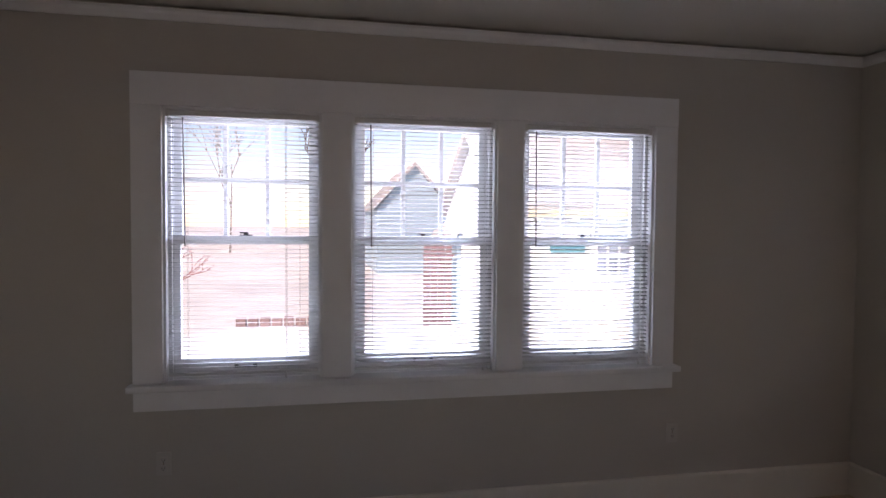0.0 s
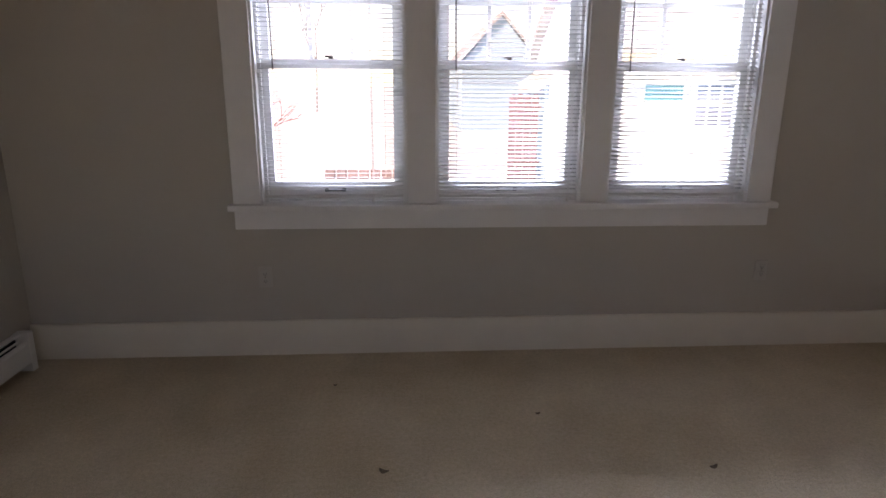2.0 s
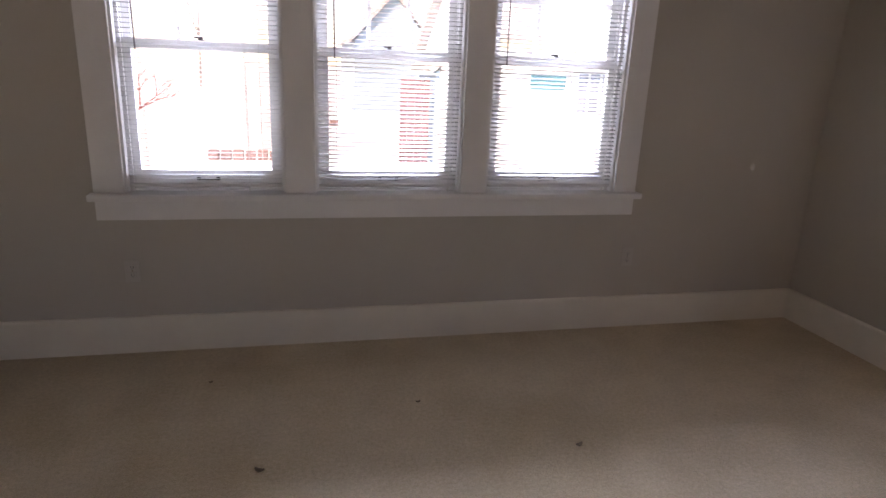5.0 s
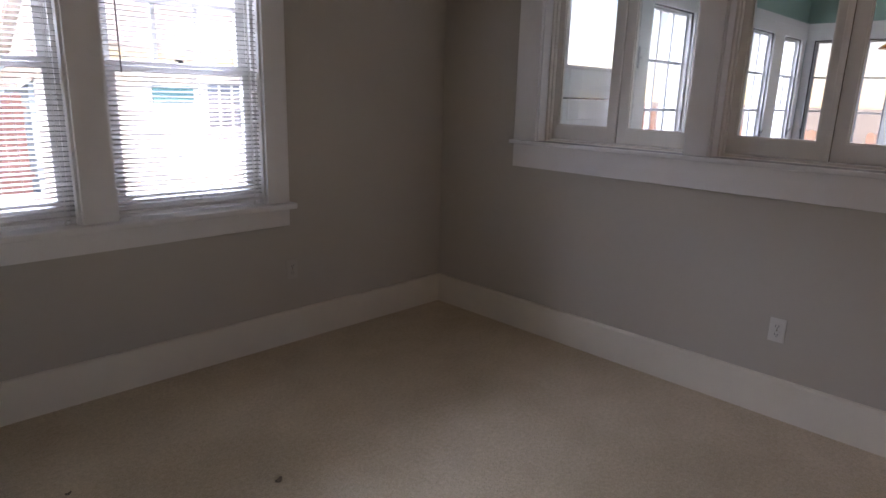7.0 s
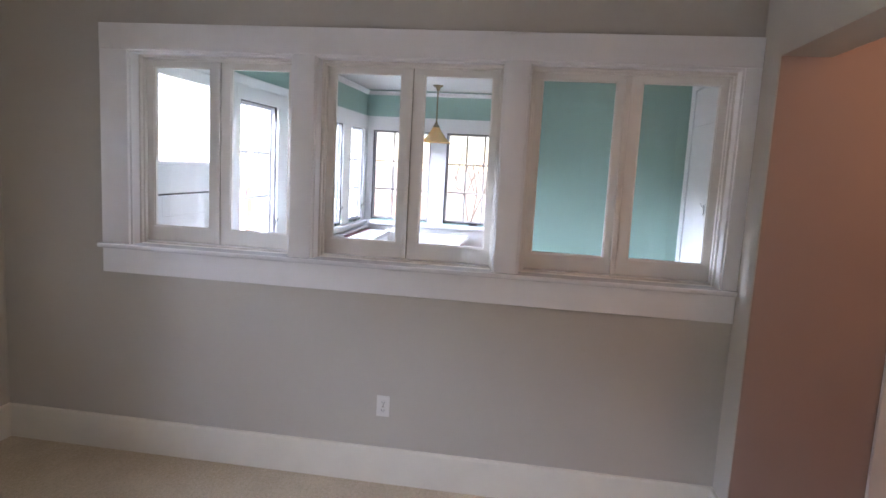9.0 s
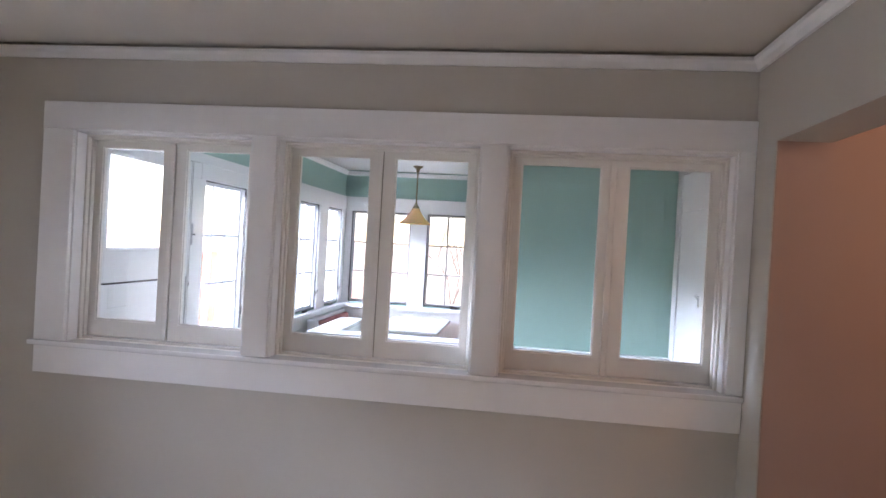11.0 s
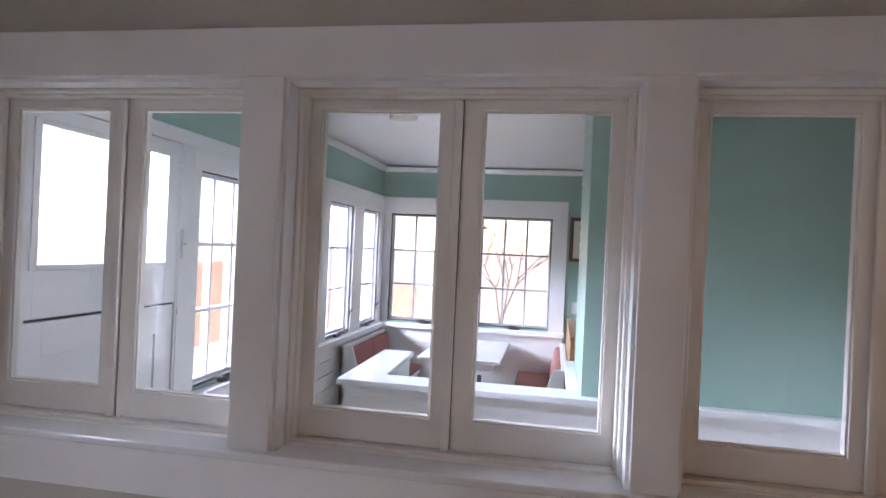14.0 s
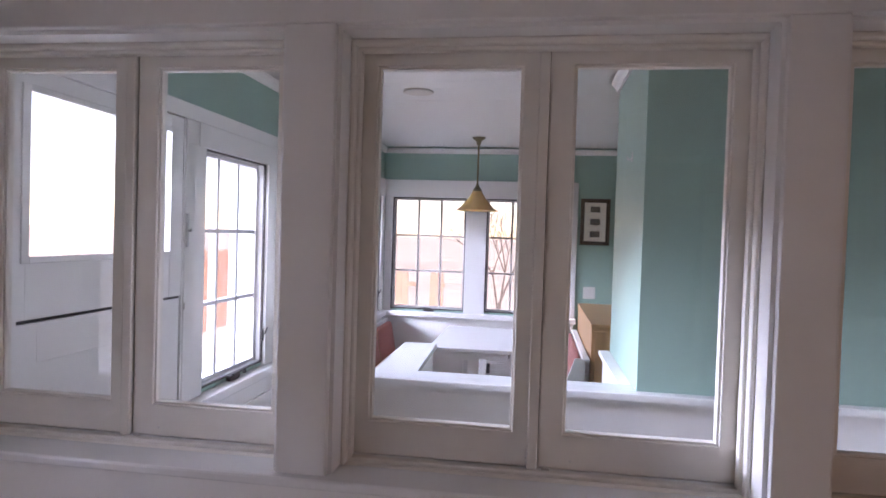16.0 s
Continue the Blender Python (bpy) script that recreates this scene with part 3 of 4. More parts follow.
def outlet(at, facing, label, PLATE=OUTLET):
    o = thing("wall_outlet", at, label, "outlet", "wall outlets")
    x, y, z = at

    def b(du0, du1, d0, d1, z0, z1, bev=0.0):
        if facing == "y":
            return slab(x + du0, x + du1, y - d1, y - d0, z + z0, z + z1, bev)
        return slab(x - d1, x - d0, y + du0, y + du1, z + z0, z + z1, bev)
    part("cover_plate", b(-0.035, 0.035, 0, 0.006, -0.057, 0.057, 0.002), PLATE, o)
    for dz in (-0.02, 0.02):
        part("receptacle", b(-0.017, 0.017, 0.0055, 0.0085, dz - 0.014, dz + 0.014, 0.002), PLATE, o)
        for du in (-0.0065, 0.0065):
            part("slot", b(du - 0.0012, du + 0.0012, 0.0083, 0.0091, dz - 0.004, dz + 0.005), DARK, o)
        part("slot", b(-0.002, 0.002, 0.0083, 0.0091, dz - 0.011, dz - 0.007), DARK, o)
    part("screw", b(-0.003, 0.003, 0.0055, 0.0075, -0.003, 0.003, 0.001), BRASS, o)
    return o


outlet((0.13, Y_A, 0.437), "y", "greige duplex outlet low on the greige window wall")
outlet((2.83, Y_A, 0.440), "y", "greige duplex outlet low on the greige window wall")
outlet((X_B, 1.794, 0.424), "x", "white duplex outlet below the interior windows", PLASTIC)

heater = thing("baseboard_heater", (X_W + 0.04, 2.2, 0), "long white enamel baseboard heater with a dark grille slot", "heater")
# back plate is black: the shade behind the slot put into its colour
part("back_plate", slab(X_W, X_W + 0.008, 0.6, 3.86, 0.02, 0.195), BLACK, heater)
hood = bmesh.new()
profile_run(hood, ((0, 0.194), (0, 0.206), (0.030, 0.206), (0.034, 0.200), (0.030, 0.196)), "y", 0.6, 3.86, X_W + 0.008, 1, 0)
part("hood", hood, HEATER, heater)
front = bmesh.new()
profile_run(front, ((0.066, 0.052), (0.070, 0.052), (0.070, 0.150), (0.058, 0.168), (0.054, 0.166), (0.066, 0.148)), "y", 0.6, 3.86, X_W, 1, 0)
part("front_panel", front, HEATER, heater)
part("damper", slab(X_W + 0.044, X_W + 0.050, 0.62, 3.82, 0.174, 0.183), HEATER, heater)
# added black sheet, painted shade seen through the slot
part("slot_shadow_plate", slab(X_W + 0.009, X_W + 0.064, 0.62, 3.82, 0.125, 0.128), BLACK, heater, "black plate standing in for the shade inside the slot")
part("fin_block", slab(X_W + 0.010, X_W + 0.052, 0.62, 3.82, 0.05, 0.12), FIN, heater, "dark aluminium fins inside the heater")
cap = bmesh.new()
box(cap, X_W, X_W + 0.072, 3.86, 3.905, 0.0, 0.207, 0.003)
part("end_cap", cap, HEATER, heater)
cap = bmesh.new()
box(cap, X_W, X_W + 0.072, 0.56, 0.60, 0.0, 0.207, 0.003)
part("end_cap", cap, HEATER, heater)

shelf = bmesh.new()
profile_run(shelf, ((0, 0.012), (0.14, 0.0), (0.165, 0.018), (0.17, 0.050), (0, 0.050)), "y", 2.0, 3.75, X_W, 1, 1.38)
tagged(link("wall_shelf", shelf, BLACK), "black painted shelf fixed to the side wall", "shelf")

DX, DY = 3.30, 0.89
det = thing("smoke_detector", (DX, DY, H), "round white smoke detector on the ceiling", "detector")
base = bmesh.new()
lathe(base, ((0.0, H), (0.066, H), (0.066, H - 0.010), (0.060, H - 0.014), (0.0, H - 0.014)), DX, DY, 28)
part("base", base, PLASTIC, det)
vent = bmesh.new()
lathe(vent, ((0.0, H - 0.014), (0.054, H - 0.014), (0.054, H - 0.020), (0.0, H - 0.020)), DX, DY, 28)
part("vent_slot", vent, DARK, det, "dark vent slot round the detector")
dome = bmesh.new()
lathe(dome, ((0.0, H - 0.020), (0.058, H - 0.020), (0.056, H - 0.026), (0.040, H - 0.031), (0.0, H - 0.032)), DX, DY, 28)
part("dome", dome, PLASTIC, det)


def scrap(x, y, turn, size):
    bm = bmesh.new()
    n = 7
    rows = []
    for i in range(n):
        t = i / (n - 1)
        w = size * 0.28 * math.sin(math.pi * (0.1 + 0.8 * t))
        cx = size * (t - 0.5)
        z = 0.003 + size * 0.25 * (2 * t - 1) ** 2
        rows.append([(cx, -w, z + 0.003), (cx, 0, z), (cx, w, z + 0.004)])
    top = [[bm.verts.new(p) for p in r] for r in rows]
    bot = [[bm.verts.new((p[0], p[1], p[2] - 0.0015)) for p in r] for r in rows]
    for i in range(n - 1):
        for j in range(2):
            bm.faces.new((top[i][j], top[i + 1][j], top[i + 1][j + 1], top[i][j + 1]))
            bm.faces.new((bot[i][j], bot[i][j + 1], bot[i + 1][j + 1], bot[i + 1][j]))
    ob = link("leaf_scrap", bm, DEBRIS)
    ob.matrix_basis = pose(x, y, 0, 0, 0, turn)
    return tagged(ob, "curled dry leaf scrap lying on the carpet", "debris", "scraps on the carpet")


for x, y, turn, size in ((2.043, 2.864, 20, 0.036), (0.777, 2.901, -25, 0.04), (0.52, 3.62, 10, 0.018), (2.75, 1.95, 100, 0.018), (1.45, 3.30, 5, 0.022)):
    scrap(x, y, turn, size)

# ---- sunroom shell ----
structure("sunroom_floor", slab(X_S, X_F + 0.2, -0.3, Y_N + 0.2, -0.25, Z_S), OAK, "wooden sunroom floor", "floor")
CAS = (5.365, 6.055)
L1, L2 = (7.255, 7.885), (8.165, 8.745)
W1, W2 = (2.448, 3.200), (1.505, 2.242)
WT, WB = 2.110, 0.975
DOOR = (4.265, 5.185, 2.215)
HD = 2.285
structure("wall_sunroom_north", wall_with_holes("y", X_S, X_F + 0.16, Y_N, Y_N + 0.16, Z_S, H, [(CAS[0], CAS[1], WB, WT), (L1[0], L1[1], WB, WT), (L2[0], L2[1], WB, WT), (DOOR[0], DOOR[1], Z_S, DOOR[2])]), GREEN, "sage green sunroom wall with door and casements")
structure("wall_sunroom_east", wall_with_holes("x", -0.3, Y_N, X_F, X_F + 0.16, Z_S, H, [(W1[0], W1[1], WB, WT), (W2[0], W2[1], WB, WT)]), GREEN, "sage green wall with two casement windows")
blk = bmesh.new()
box(blk, 5.28, 6.20, -0.1, 1.325, Z_S, H)
structure("wall_closet", blk, GREEN, "sage green closet wall beside the nook")
sw = bmesh.new()
box(sw, X_S, 5.28, -0.1, 0.10, Z_S, H)
box(sw, 6.20, X_F, 0.20, 0.40, Z_S, H)
structure("wall_sunroom_south", sw, GREEN, "sage green wall closing the sunroom")

beads = bmesh.new()
xx = X_S
while xx < X_F:
    x2 = min(xx + 0.042, X_F)
    box(beads, xx + 0.002, x2 - 0.002, -0.1, Y_N, H, H + 0.03)
    xx += 0.042
box(beads, X_S, X_F + 0.2, -0.3, Y_N + 0.2, H + 0.006, H + 0.2)
structure("ceiling_beadboard", beads, material("white_beadboard_paint", (0.74, 0.72, 0.70), 0.4, spread=0.03), "white painted beadboard ceiling over the sunroom", "ceiling")
crown = bmesh.new()
profile_run(crown, CROWN, "x", X_S, X_F, Y_N, -1, H - 0.066)
profile_run(crown, CROWN, "y", 0.4, Y_N, X_F, -1, H - 0.0665)
profile_run(crown, CROWN, "y", 0.1, 1.325, 5.28, -1, H - 0.0665)
profile_run(crown, CROWN, "x", 5.24, 6.20, 1.325, 1, H - 0.066)
structure("trim_sunroom_crown", crown, TRIM, "white crown moulding in the sunroom", "moulding")

tb = bmesh.new()
T = 0.022
box(tb, X_S, X_F - 0.001, Y_N - T - 0.004, Y_N + 0.001, DOOR[2], HD, 0.003)
box(tb, 5.30, X_F - 0.001, Y_N - T - 0.003, Y_N + 0.001, WT, DOOR[2], 0.0)
for a, b in ((5.195, CAS[0]), (CAS[1], L1[0]), (L1[1], L2[0]), (L2[1], X_F - 0.026)):
    box(tb, a, b, Y_N - T, Y_N + 0.001, WB - 0.02, WT, 0.003)
box(tb, 5.195, 5.30, Y_N - T, Y_N + 0.001, WT, DOOR[2], 0.0)
box(tb, X_S, DOOR[0] - 0.001, Y_N - T, Y_N + 0.001, Z_S, DOOR[2], 0.003)
structure("trim_sunroom_north", tb, TRIM, "wide white casing boards around door and casements", "casing")
tb = bmesh.new()
box(tb, X_F - T - 0.004, X_F + 0.001, 1.352, Y_N - 0.027, WT, HD, 0.003)
for a, b in ((1.352, W2[0]), (W2[1], W1[0]), (W1[1], Y_N - 0.024)):
    box(tb, X_F - T, X_F + 0.001, a, b, WB - 0.02, WT, 0.003)
structure("trim_sunroom_east", tb, TRIM, "wide white casing boards around nook windows", "casing")
sl = bmesh.new()
box(sl, X_F - 0.075, X_F + 0.05, 1.34, Y_N - 0.076, 0.905, 0.955, 0.006)
box(sl, 5.22, X_F - 0.001, Y_N - 0.075, Y_N + 0.05, 0.905, 0.955, 0.006)
structure("trim_sunroom_stool", sl, TRIM, "white window stool round the nook", "sill")
wc = bmesh.new()
for i in range(7):
    z0 = Z_S + 0.118 * i
    box(wc, 5.22, 7.52, Y_N - 0.016, Y_N + 0.001, z0 + 0.002, z0 + 0.114, 0.002)
box(wc, 7.52, X_F, Y_N - 0.016, Y_N + 0.001, Z_S, 0.904)
box(wc, X_F - 0.016, X_F + 0.001, 1.36, Y_N - 0.017, Z_S, 0.904)
structure("trim_wainscot", wc, TRIM, "white horizontal board wainscot under the sunroom windows", "wainscot")


def casement(number, axis, a, b, at, label):
    c = ((a + b) / 2, at + 0.05, WB) if axis == "y" else (at + 0.05, (a + b) / 2, WB)
    w = thing("window_%d" % number, c, label, "window", "sunroom casements", "structure")
    fr = bmesh.new()
    for u0, u1 in ((a, a + 0.010), (b - 0.010, b)):
        ubox(fr, axis, u0, u1, at - 0.004, at + 0.008, WB, WT)
    ubox(fr, axis, a + 0.010, b - 0.010, at - 0.004, at + 0.008, WB, WB + 0.010)
    ubox(fr, axis, a + 0.010, b - 0.010, at - 0.004, at + 0.008, WT - 0.010, WT)
    part("screen_frame", fr, BRONZE, w, "dark bronze screen frame")
    part("insect_screen", uslab(axis, a + 0.009, b - 0.009, at + 0.002, at + 0.003, WB + 0.009, WT - 0.009), SCREEN, w, "fine grey insect screen")
    jm = bmesh.new()
    for u0, u1 in ((a - 0.001, a + 0.006), (b - 0.006, b + 0.001)):
        ubox(jm, axis, u0, u1, at + 0.0081, at + 0.158, WB - 0.001, WT + 0.001)
    for q0, q1 in ((WB - 0.001, WB + 0.006), (WT - 0.006, WT + 0.001)):
        ubox(jm, axis, a + 0.006, b - 0.006, at + 0.0081, at + 0.158, q0, q1)
    part("jamb", jm, TRIM, w)
    sh = ring(bmesh.new(), axis, a + 0.007, b - 0.007, at + 0.040, at + 0.090, WB + 0.007, WT - 0.007, a + 0.026, b - 0.026, WB + 0.028, WT - 0.026)
    part("sash", sh, TRIM, w)
    g0, g1, z0, z1 = a + 0.026, b - 0.026, WB + 0.028, WT - 0.026
    du, dz = (g1 - g0) / 3, (z1 - z0) / 3
    for i in (1, 2):
        part("muntin", uslab(axis, g0 + du * i - 0.010, g0 + du * i + 0.010, at + 0.044, at + 0.086, z0, z1, 0.002), TRIM, w)
        part("muntin", uslab(axis, g0, g1, at + 0.046, at + 0.084, z0 + dz * i - 0.010, z0 + dz * i + 0.010, 0.002), TRIM, w)
    for i in range(3):
        for j in range(3):
            part("pane", uslab(axis, g0 + du * i + 0.006, g0 + du * (i + 1) - 0.006, at + 0.066, at + 0.069, z0 + dz * j + 0.006, z0 + dz * (j + 1) - 0.006), GLASS, w).visible_shadow = False
    m = (a + b) / 2 - 0.02
    cr = bmesh.new()

    def p(u, d, z):
        return (u, at - d, z) if axis == "y" else (at - d, u, z)
    ubox(cr, axis, m - 0.06, m + 0.05, at - 0.030, at - 0.004, 0.9555, 0.985, 0.006)
    tube(cr, p(m - 0.03, 0.030, 0.985), p(m + 0.035, 0.040, 0.995), 0.008, 0.006, 8)
    tube(cr, p(m + 0.035, 0.040, 0.995), p(m + 0.085, 0.036, 0.982), 0.006, 0.005, 8)
    tube(cr, p(m + 0.085, 0.036, 0.974), p(m + 0.085, 0.036, 0.996), 0.009, 0.007, 8)
    part("crank_handle", cr, BRONZE, w, "dark bronze crank handle")
    lt = bmesh.new()
    ubox(lt, axis, b - 0.012, b + 0.008, at - 0.012, at - 0.0041, WB + 0.12, WB + 0.19, 0.003)
    tube(lt, p(b - 0.002, 0.018, WB + 0.16), p(b - 0.002, 0.034, WB + 0.20), 0.006, 0.004, 8)
    part("latch", lt, BRONZE, w, "dark bronze latch lever")
    return w


casement(7, "y", CAS[0], CAS[1], Y_N, "nine-pane casement window beside the back door")
casement(8, "y", L1[0], L1[1], Y_N, "nine-pane casement window over the nook bench")
casement(9, "y", L2[0], L2[1], Y_N, "nine-pane casement window over the nook bench")
casement(10, "x", W1[0], W1[1], X_F, "nine-pane casement window behind the nook table")
casement(11, "x", W2[0], W2[1], X_F, "nine-pane casement window behind the nook table")

# white Dutch door to the yard
dd = thing("door_1", (4.72, Y_N + 0.04, Z_S), "white Dutch door with a glazed upper half, closed", "door", "", "structure")
DG = (4.335, 5.092, 1.628, 2.145)
jm = bmesh.new()
box(jm, DOOR[0] - 0.001, DOOR[0] + 0.0025, Y_N - 0.02, Y_N + 0.16, Z_S, DOOR[2])
box(jm, DOOR[1] - 0.0025, DOOR[1] + 0.009, Y_N - 0.018, Y_N + 0.16, Z_S, DOOR[2])
part("jamb", jm, TRIM, dd)
up = bmesh.new()
y0 = Y_N - 0.016
box(up, DOOR[0] + 0.003, DG[0], y0, y0 + 0.045, 1.440, DOOR[2] - 0.003, 0.002)
box(up, DG[1], DOOR[1] - 0.003, y0, y0 + 0.045, 1.440, DOOR[2] - 0.003, 0.002)
box(up, DG[0], DG[1], y0 + 0.0005, y0 + 0.0445, 1.440, DG[2], 0.002)
box(up, DG[0], DG[1], y0 + 0.0005, y0 + 0.0445, DG[3], DOOR[2] - 0.003, 0.002)
part("upper_leaf", up, TRIM, dd)
bead = bmesh.new()
for u0, u1 in ((DG[0] - 0.022, DG[0] + 0.008), (DG[1] - 0.008, DG[1] + 0.045)):
    box(bead, u0, u1, y0 - 0.008, y0 + 0.0, DG[2] - 0.014, DG[3] + 0.014, 0.003)
for q0, q1 in ((DG[2] - 0.014, DG[2] + 0.008), (DG[3] - 0.008, DG[3] + 0.014)):
    box(bead, DG[0] + 0.008, DG[1] - 0.008, y0 - 0.008, y0 + 0.0, q0, q1, 0.003)
part("glazing_bead", bead, TRIM, dd)
part("pane", slab(DG[0] - 0.004, DG[1] + 0.004, y0 + 0.020, y0 + 0.024, DG[2] - 0.004, DG[3] + 0.004), GLASS, dd).visible_shadow = False
lo = bmesh.new()
box(lo, DOOR[0] + 0.003, DOOR[0] + 0.12, y0, y0 + 0.045, Z_S + 0.006, 1.428, 0.002)
box(lo, DOOR[1] - 0.14, DOOR[1] - 0.016, y0, y0 + 0.045, Z_S + 0.006, 1.428, 0.002)
box(lo, DOOR[0] + 0.12, DOOR[1] - 0.14, y0 + 0.0005, y0 + 0.0445, 1.30, 1.428, 0.002)
box(lo, DOOR[0] + 0.12, DOOR[1] - 0.14, y0 + 0.0005, y0 + 0.0445, Z_S + 0.006, 0.30, 0.002)
box(lo, DOOR[0] + 0.115, DOOR[1] - 0.135, y0 + 0.012, y0 + 0.030, 0.295, 1.305)
part("lower_leaf", lo, TRIM, dd)
# dark strips fill the door's split and edge gap, shade given as colour
gap = bmesh.new()
box(gap, DOOR[0] + 0.003, DOOR[1] - 0.003, y0 + 0.010, y0 + 0.040, 1.4285, 1.4395)
box(gap, DOOR[1] - 0.0155, DOOR[1] - 0.004, y0 + 0.010, y0 + 0.040, Z_S + 0.006, 1.428)
hw = bmesh.new()
box(hw, 5.196, 5.212, Y_N - 0.034, Y_N - 0.0225, 1.650, 1.800, 0.003)
box(hw, 5.190, 5.218, Y_N - 0.028, Y_N - 0.0222, 1.665, 1.690, 0.002)
box(hw, 5.190, 5.218, Y_N - 0.028, Y_N - 0.0222, 1.760, 1.785, 0.002)
tube(hw, (5.204, Y_N - 0.034, 1.725), (5.204, Y_N - 0.052, 1.725), 0.006, 0.008, 10)
part("slide_bolt", hw, material("brushed_steel", (0.62, 0.62, 0.62), 0.3, metal=1.0), dd, "steel slide bolt on the door jamb")
part("strike_plate", slab(5.192, 5.216, Y_N - 0.030, Y_N - 0.0222, 1.375, 1.405, 0.002), HEATER, dd, "small pale strike plate")
part("gap_shade", gap, DARK, dd, "dark strip standing in for shade in the split of the door")

# white closet door facing the windows
cd = thing("door_2", (4.75, 0.10, Z_S), "white painted plank closet door, closed", "door", "", "structure")
part("casing", uslab("y", 5.165, 5.275, 0.099, 0.125, Z_S, 2.25, 0.003), TRIM, cd)
part("casing", uslab("y", 4.245, 5.275, 0.099, 0.126, 2.2505, 2.40, 0.003), TRIM, cd)
part("leaf", uslab("y", 4.300, 5.160, 0.099, 0.119, Z_S + 0.01, 2.245, 0.002), TRIM, cd)
for zc in (2.02, 0.5):
    part("batten", uslab("y", 4.32, 5.12, 0.1185, 0.126, zc - 0.002, zc + 0.10, 0.002), TRIM, cd)
lt = bmesh.new()
box(lt, 4.690, 4.712, 0.1185, 0.128, 1.495, 1.555, 0.002)
tube(lt, (4.70, 0.128, 1.54), (4.66, 0.150, 1.56), 0.004, n=8)
part("latch", lt, HEATER, cd, "small white painted latch")

# ---- knee wall round the nook entry ----
kw = bmesh.new()
box(kw, 5.262, 5.362, 0.126, 2.425, Z_S, 1.098)
box(kw, 5.362, 6.09, 2.300, 2.425, Z_S, 1.098)
structure("wall_knee", kw, TRIM, "white panelled knee wall at the nook entry")
kc = bmesh.new()
vs = ((5.222, 0.126), (5.222, 2.455), (6.122, 2.470), (6.122, 2.285), (5.397, 2.264), (5.397, 1.326), (5.281, 1.326), (5.281, 0.126))
lo_v = [kc.verts.new((x, y, 1.098)) for x, y in vs]
hi_v = [kc.verts.new((x, y, 1.126)) for x, y in vs]
kc.faces.new(lo_v)
top_face = kc.faces.new(hi_v)
for i in range(len(vs)):
    kc.faces.new((lo_v[i], lo_v[(i + 1) % len(vs)], hi_v[(i + 1) % len(vs)], hi_v[i]))
bmesh.ops.bevel(kc, geom=list(top_face.edges), offset=0.006, segments=2, affect="EDGES", profile=0.5)
structure("trim_knee_cap", kc, TABLEP, "glossy white cap along the knee wall", "ledge")
wn2 = bmesh.new()
box(wn2, 5.362, 6.20, 1.325, 1.362, Z_S, 1.098)
box(wn2, 5.398, 6.215, 1.325, 1.385, 1.098, 1.124, 0.004)
structure("trim_closet_wainscot", wn2, TRIM, "white wainscot below the green closet wall", "wainscot")

# ---- breakfast nook ----
table = thing("dining_table", (8.2, 2.23, Z_S), "white glossy nook table on a trestle base", "table")
part("tabletop", slab(7.60, 8.812, 1.88, 2.58, 0.805, 0.835, 0.006), TABLEP, table)
part("apron", slab(7.66, 8.78, 1.94, 1.96, 0.74, 0.805), TRIM, table)
part("apron", slab(7.66, 8.78, 2.50, 2.52, 0.74, 0.805), TRIM, table)
part("apron", slab(7.66, 7.68, 1.96, 2.50, 0.74, 0.805), TRIM, table)
for xl in (7.82, 8.62):
    part("leg", slab(xl - 0.035, xl + 0.035, 2.18, 2.28, Z_S + 0.06, 0.805, 0.006), TRIM, table)
    part("foot", slab(xl - 0.04, xl + 0.04, 2.0, 2.46, Z_S, Z_S + 0.06, 0.01), TRIM, table)
part("stretcher", slab(7.855, 8.585, 2.215, 2.245, 0.28, 0.38, 0.004), TRIM, table)


def cushion(x0, x1, y0, y1, z0, z1):
    bm = bmesh.new()
    bmesh.ops.create_cube(bm, size=1.0)
    for v in bm.verts:
        v.co = Vector((x0 + (v.co.x + 0.5) * (x1 - x0), y0 + (v.co.y + 0.5) * (y1 - y0), z0 + (v.co.z + 0.5) * (z1 - z0)))
    bmesh.ops.bevel(bm, geom=list(bm.edges), offset=0.024, segments=4, affect="EDGES", profile=0.5)
    for f in bm.faces:
        f.smooth = True
    return bm


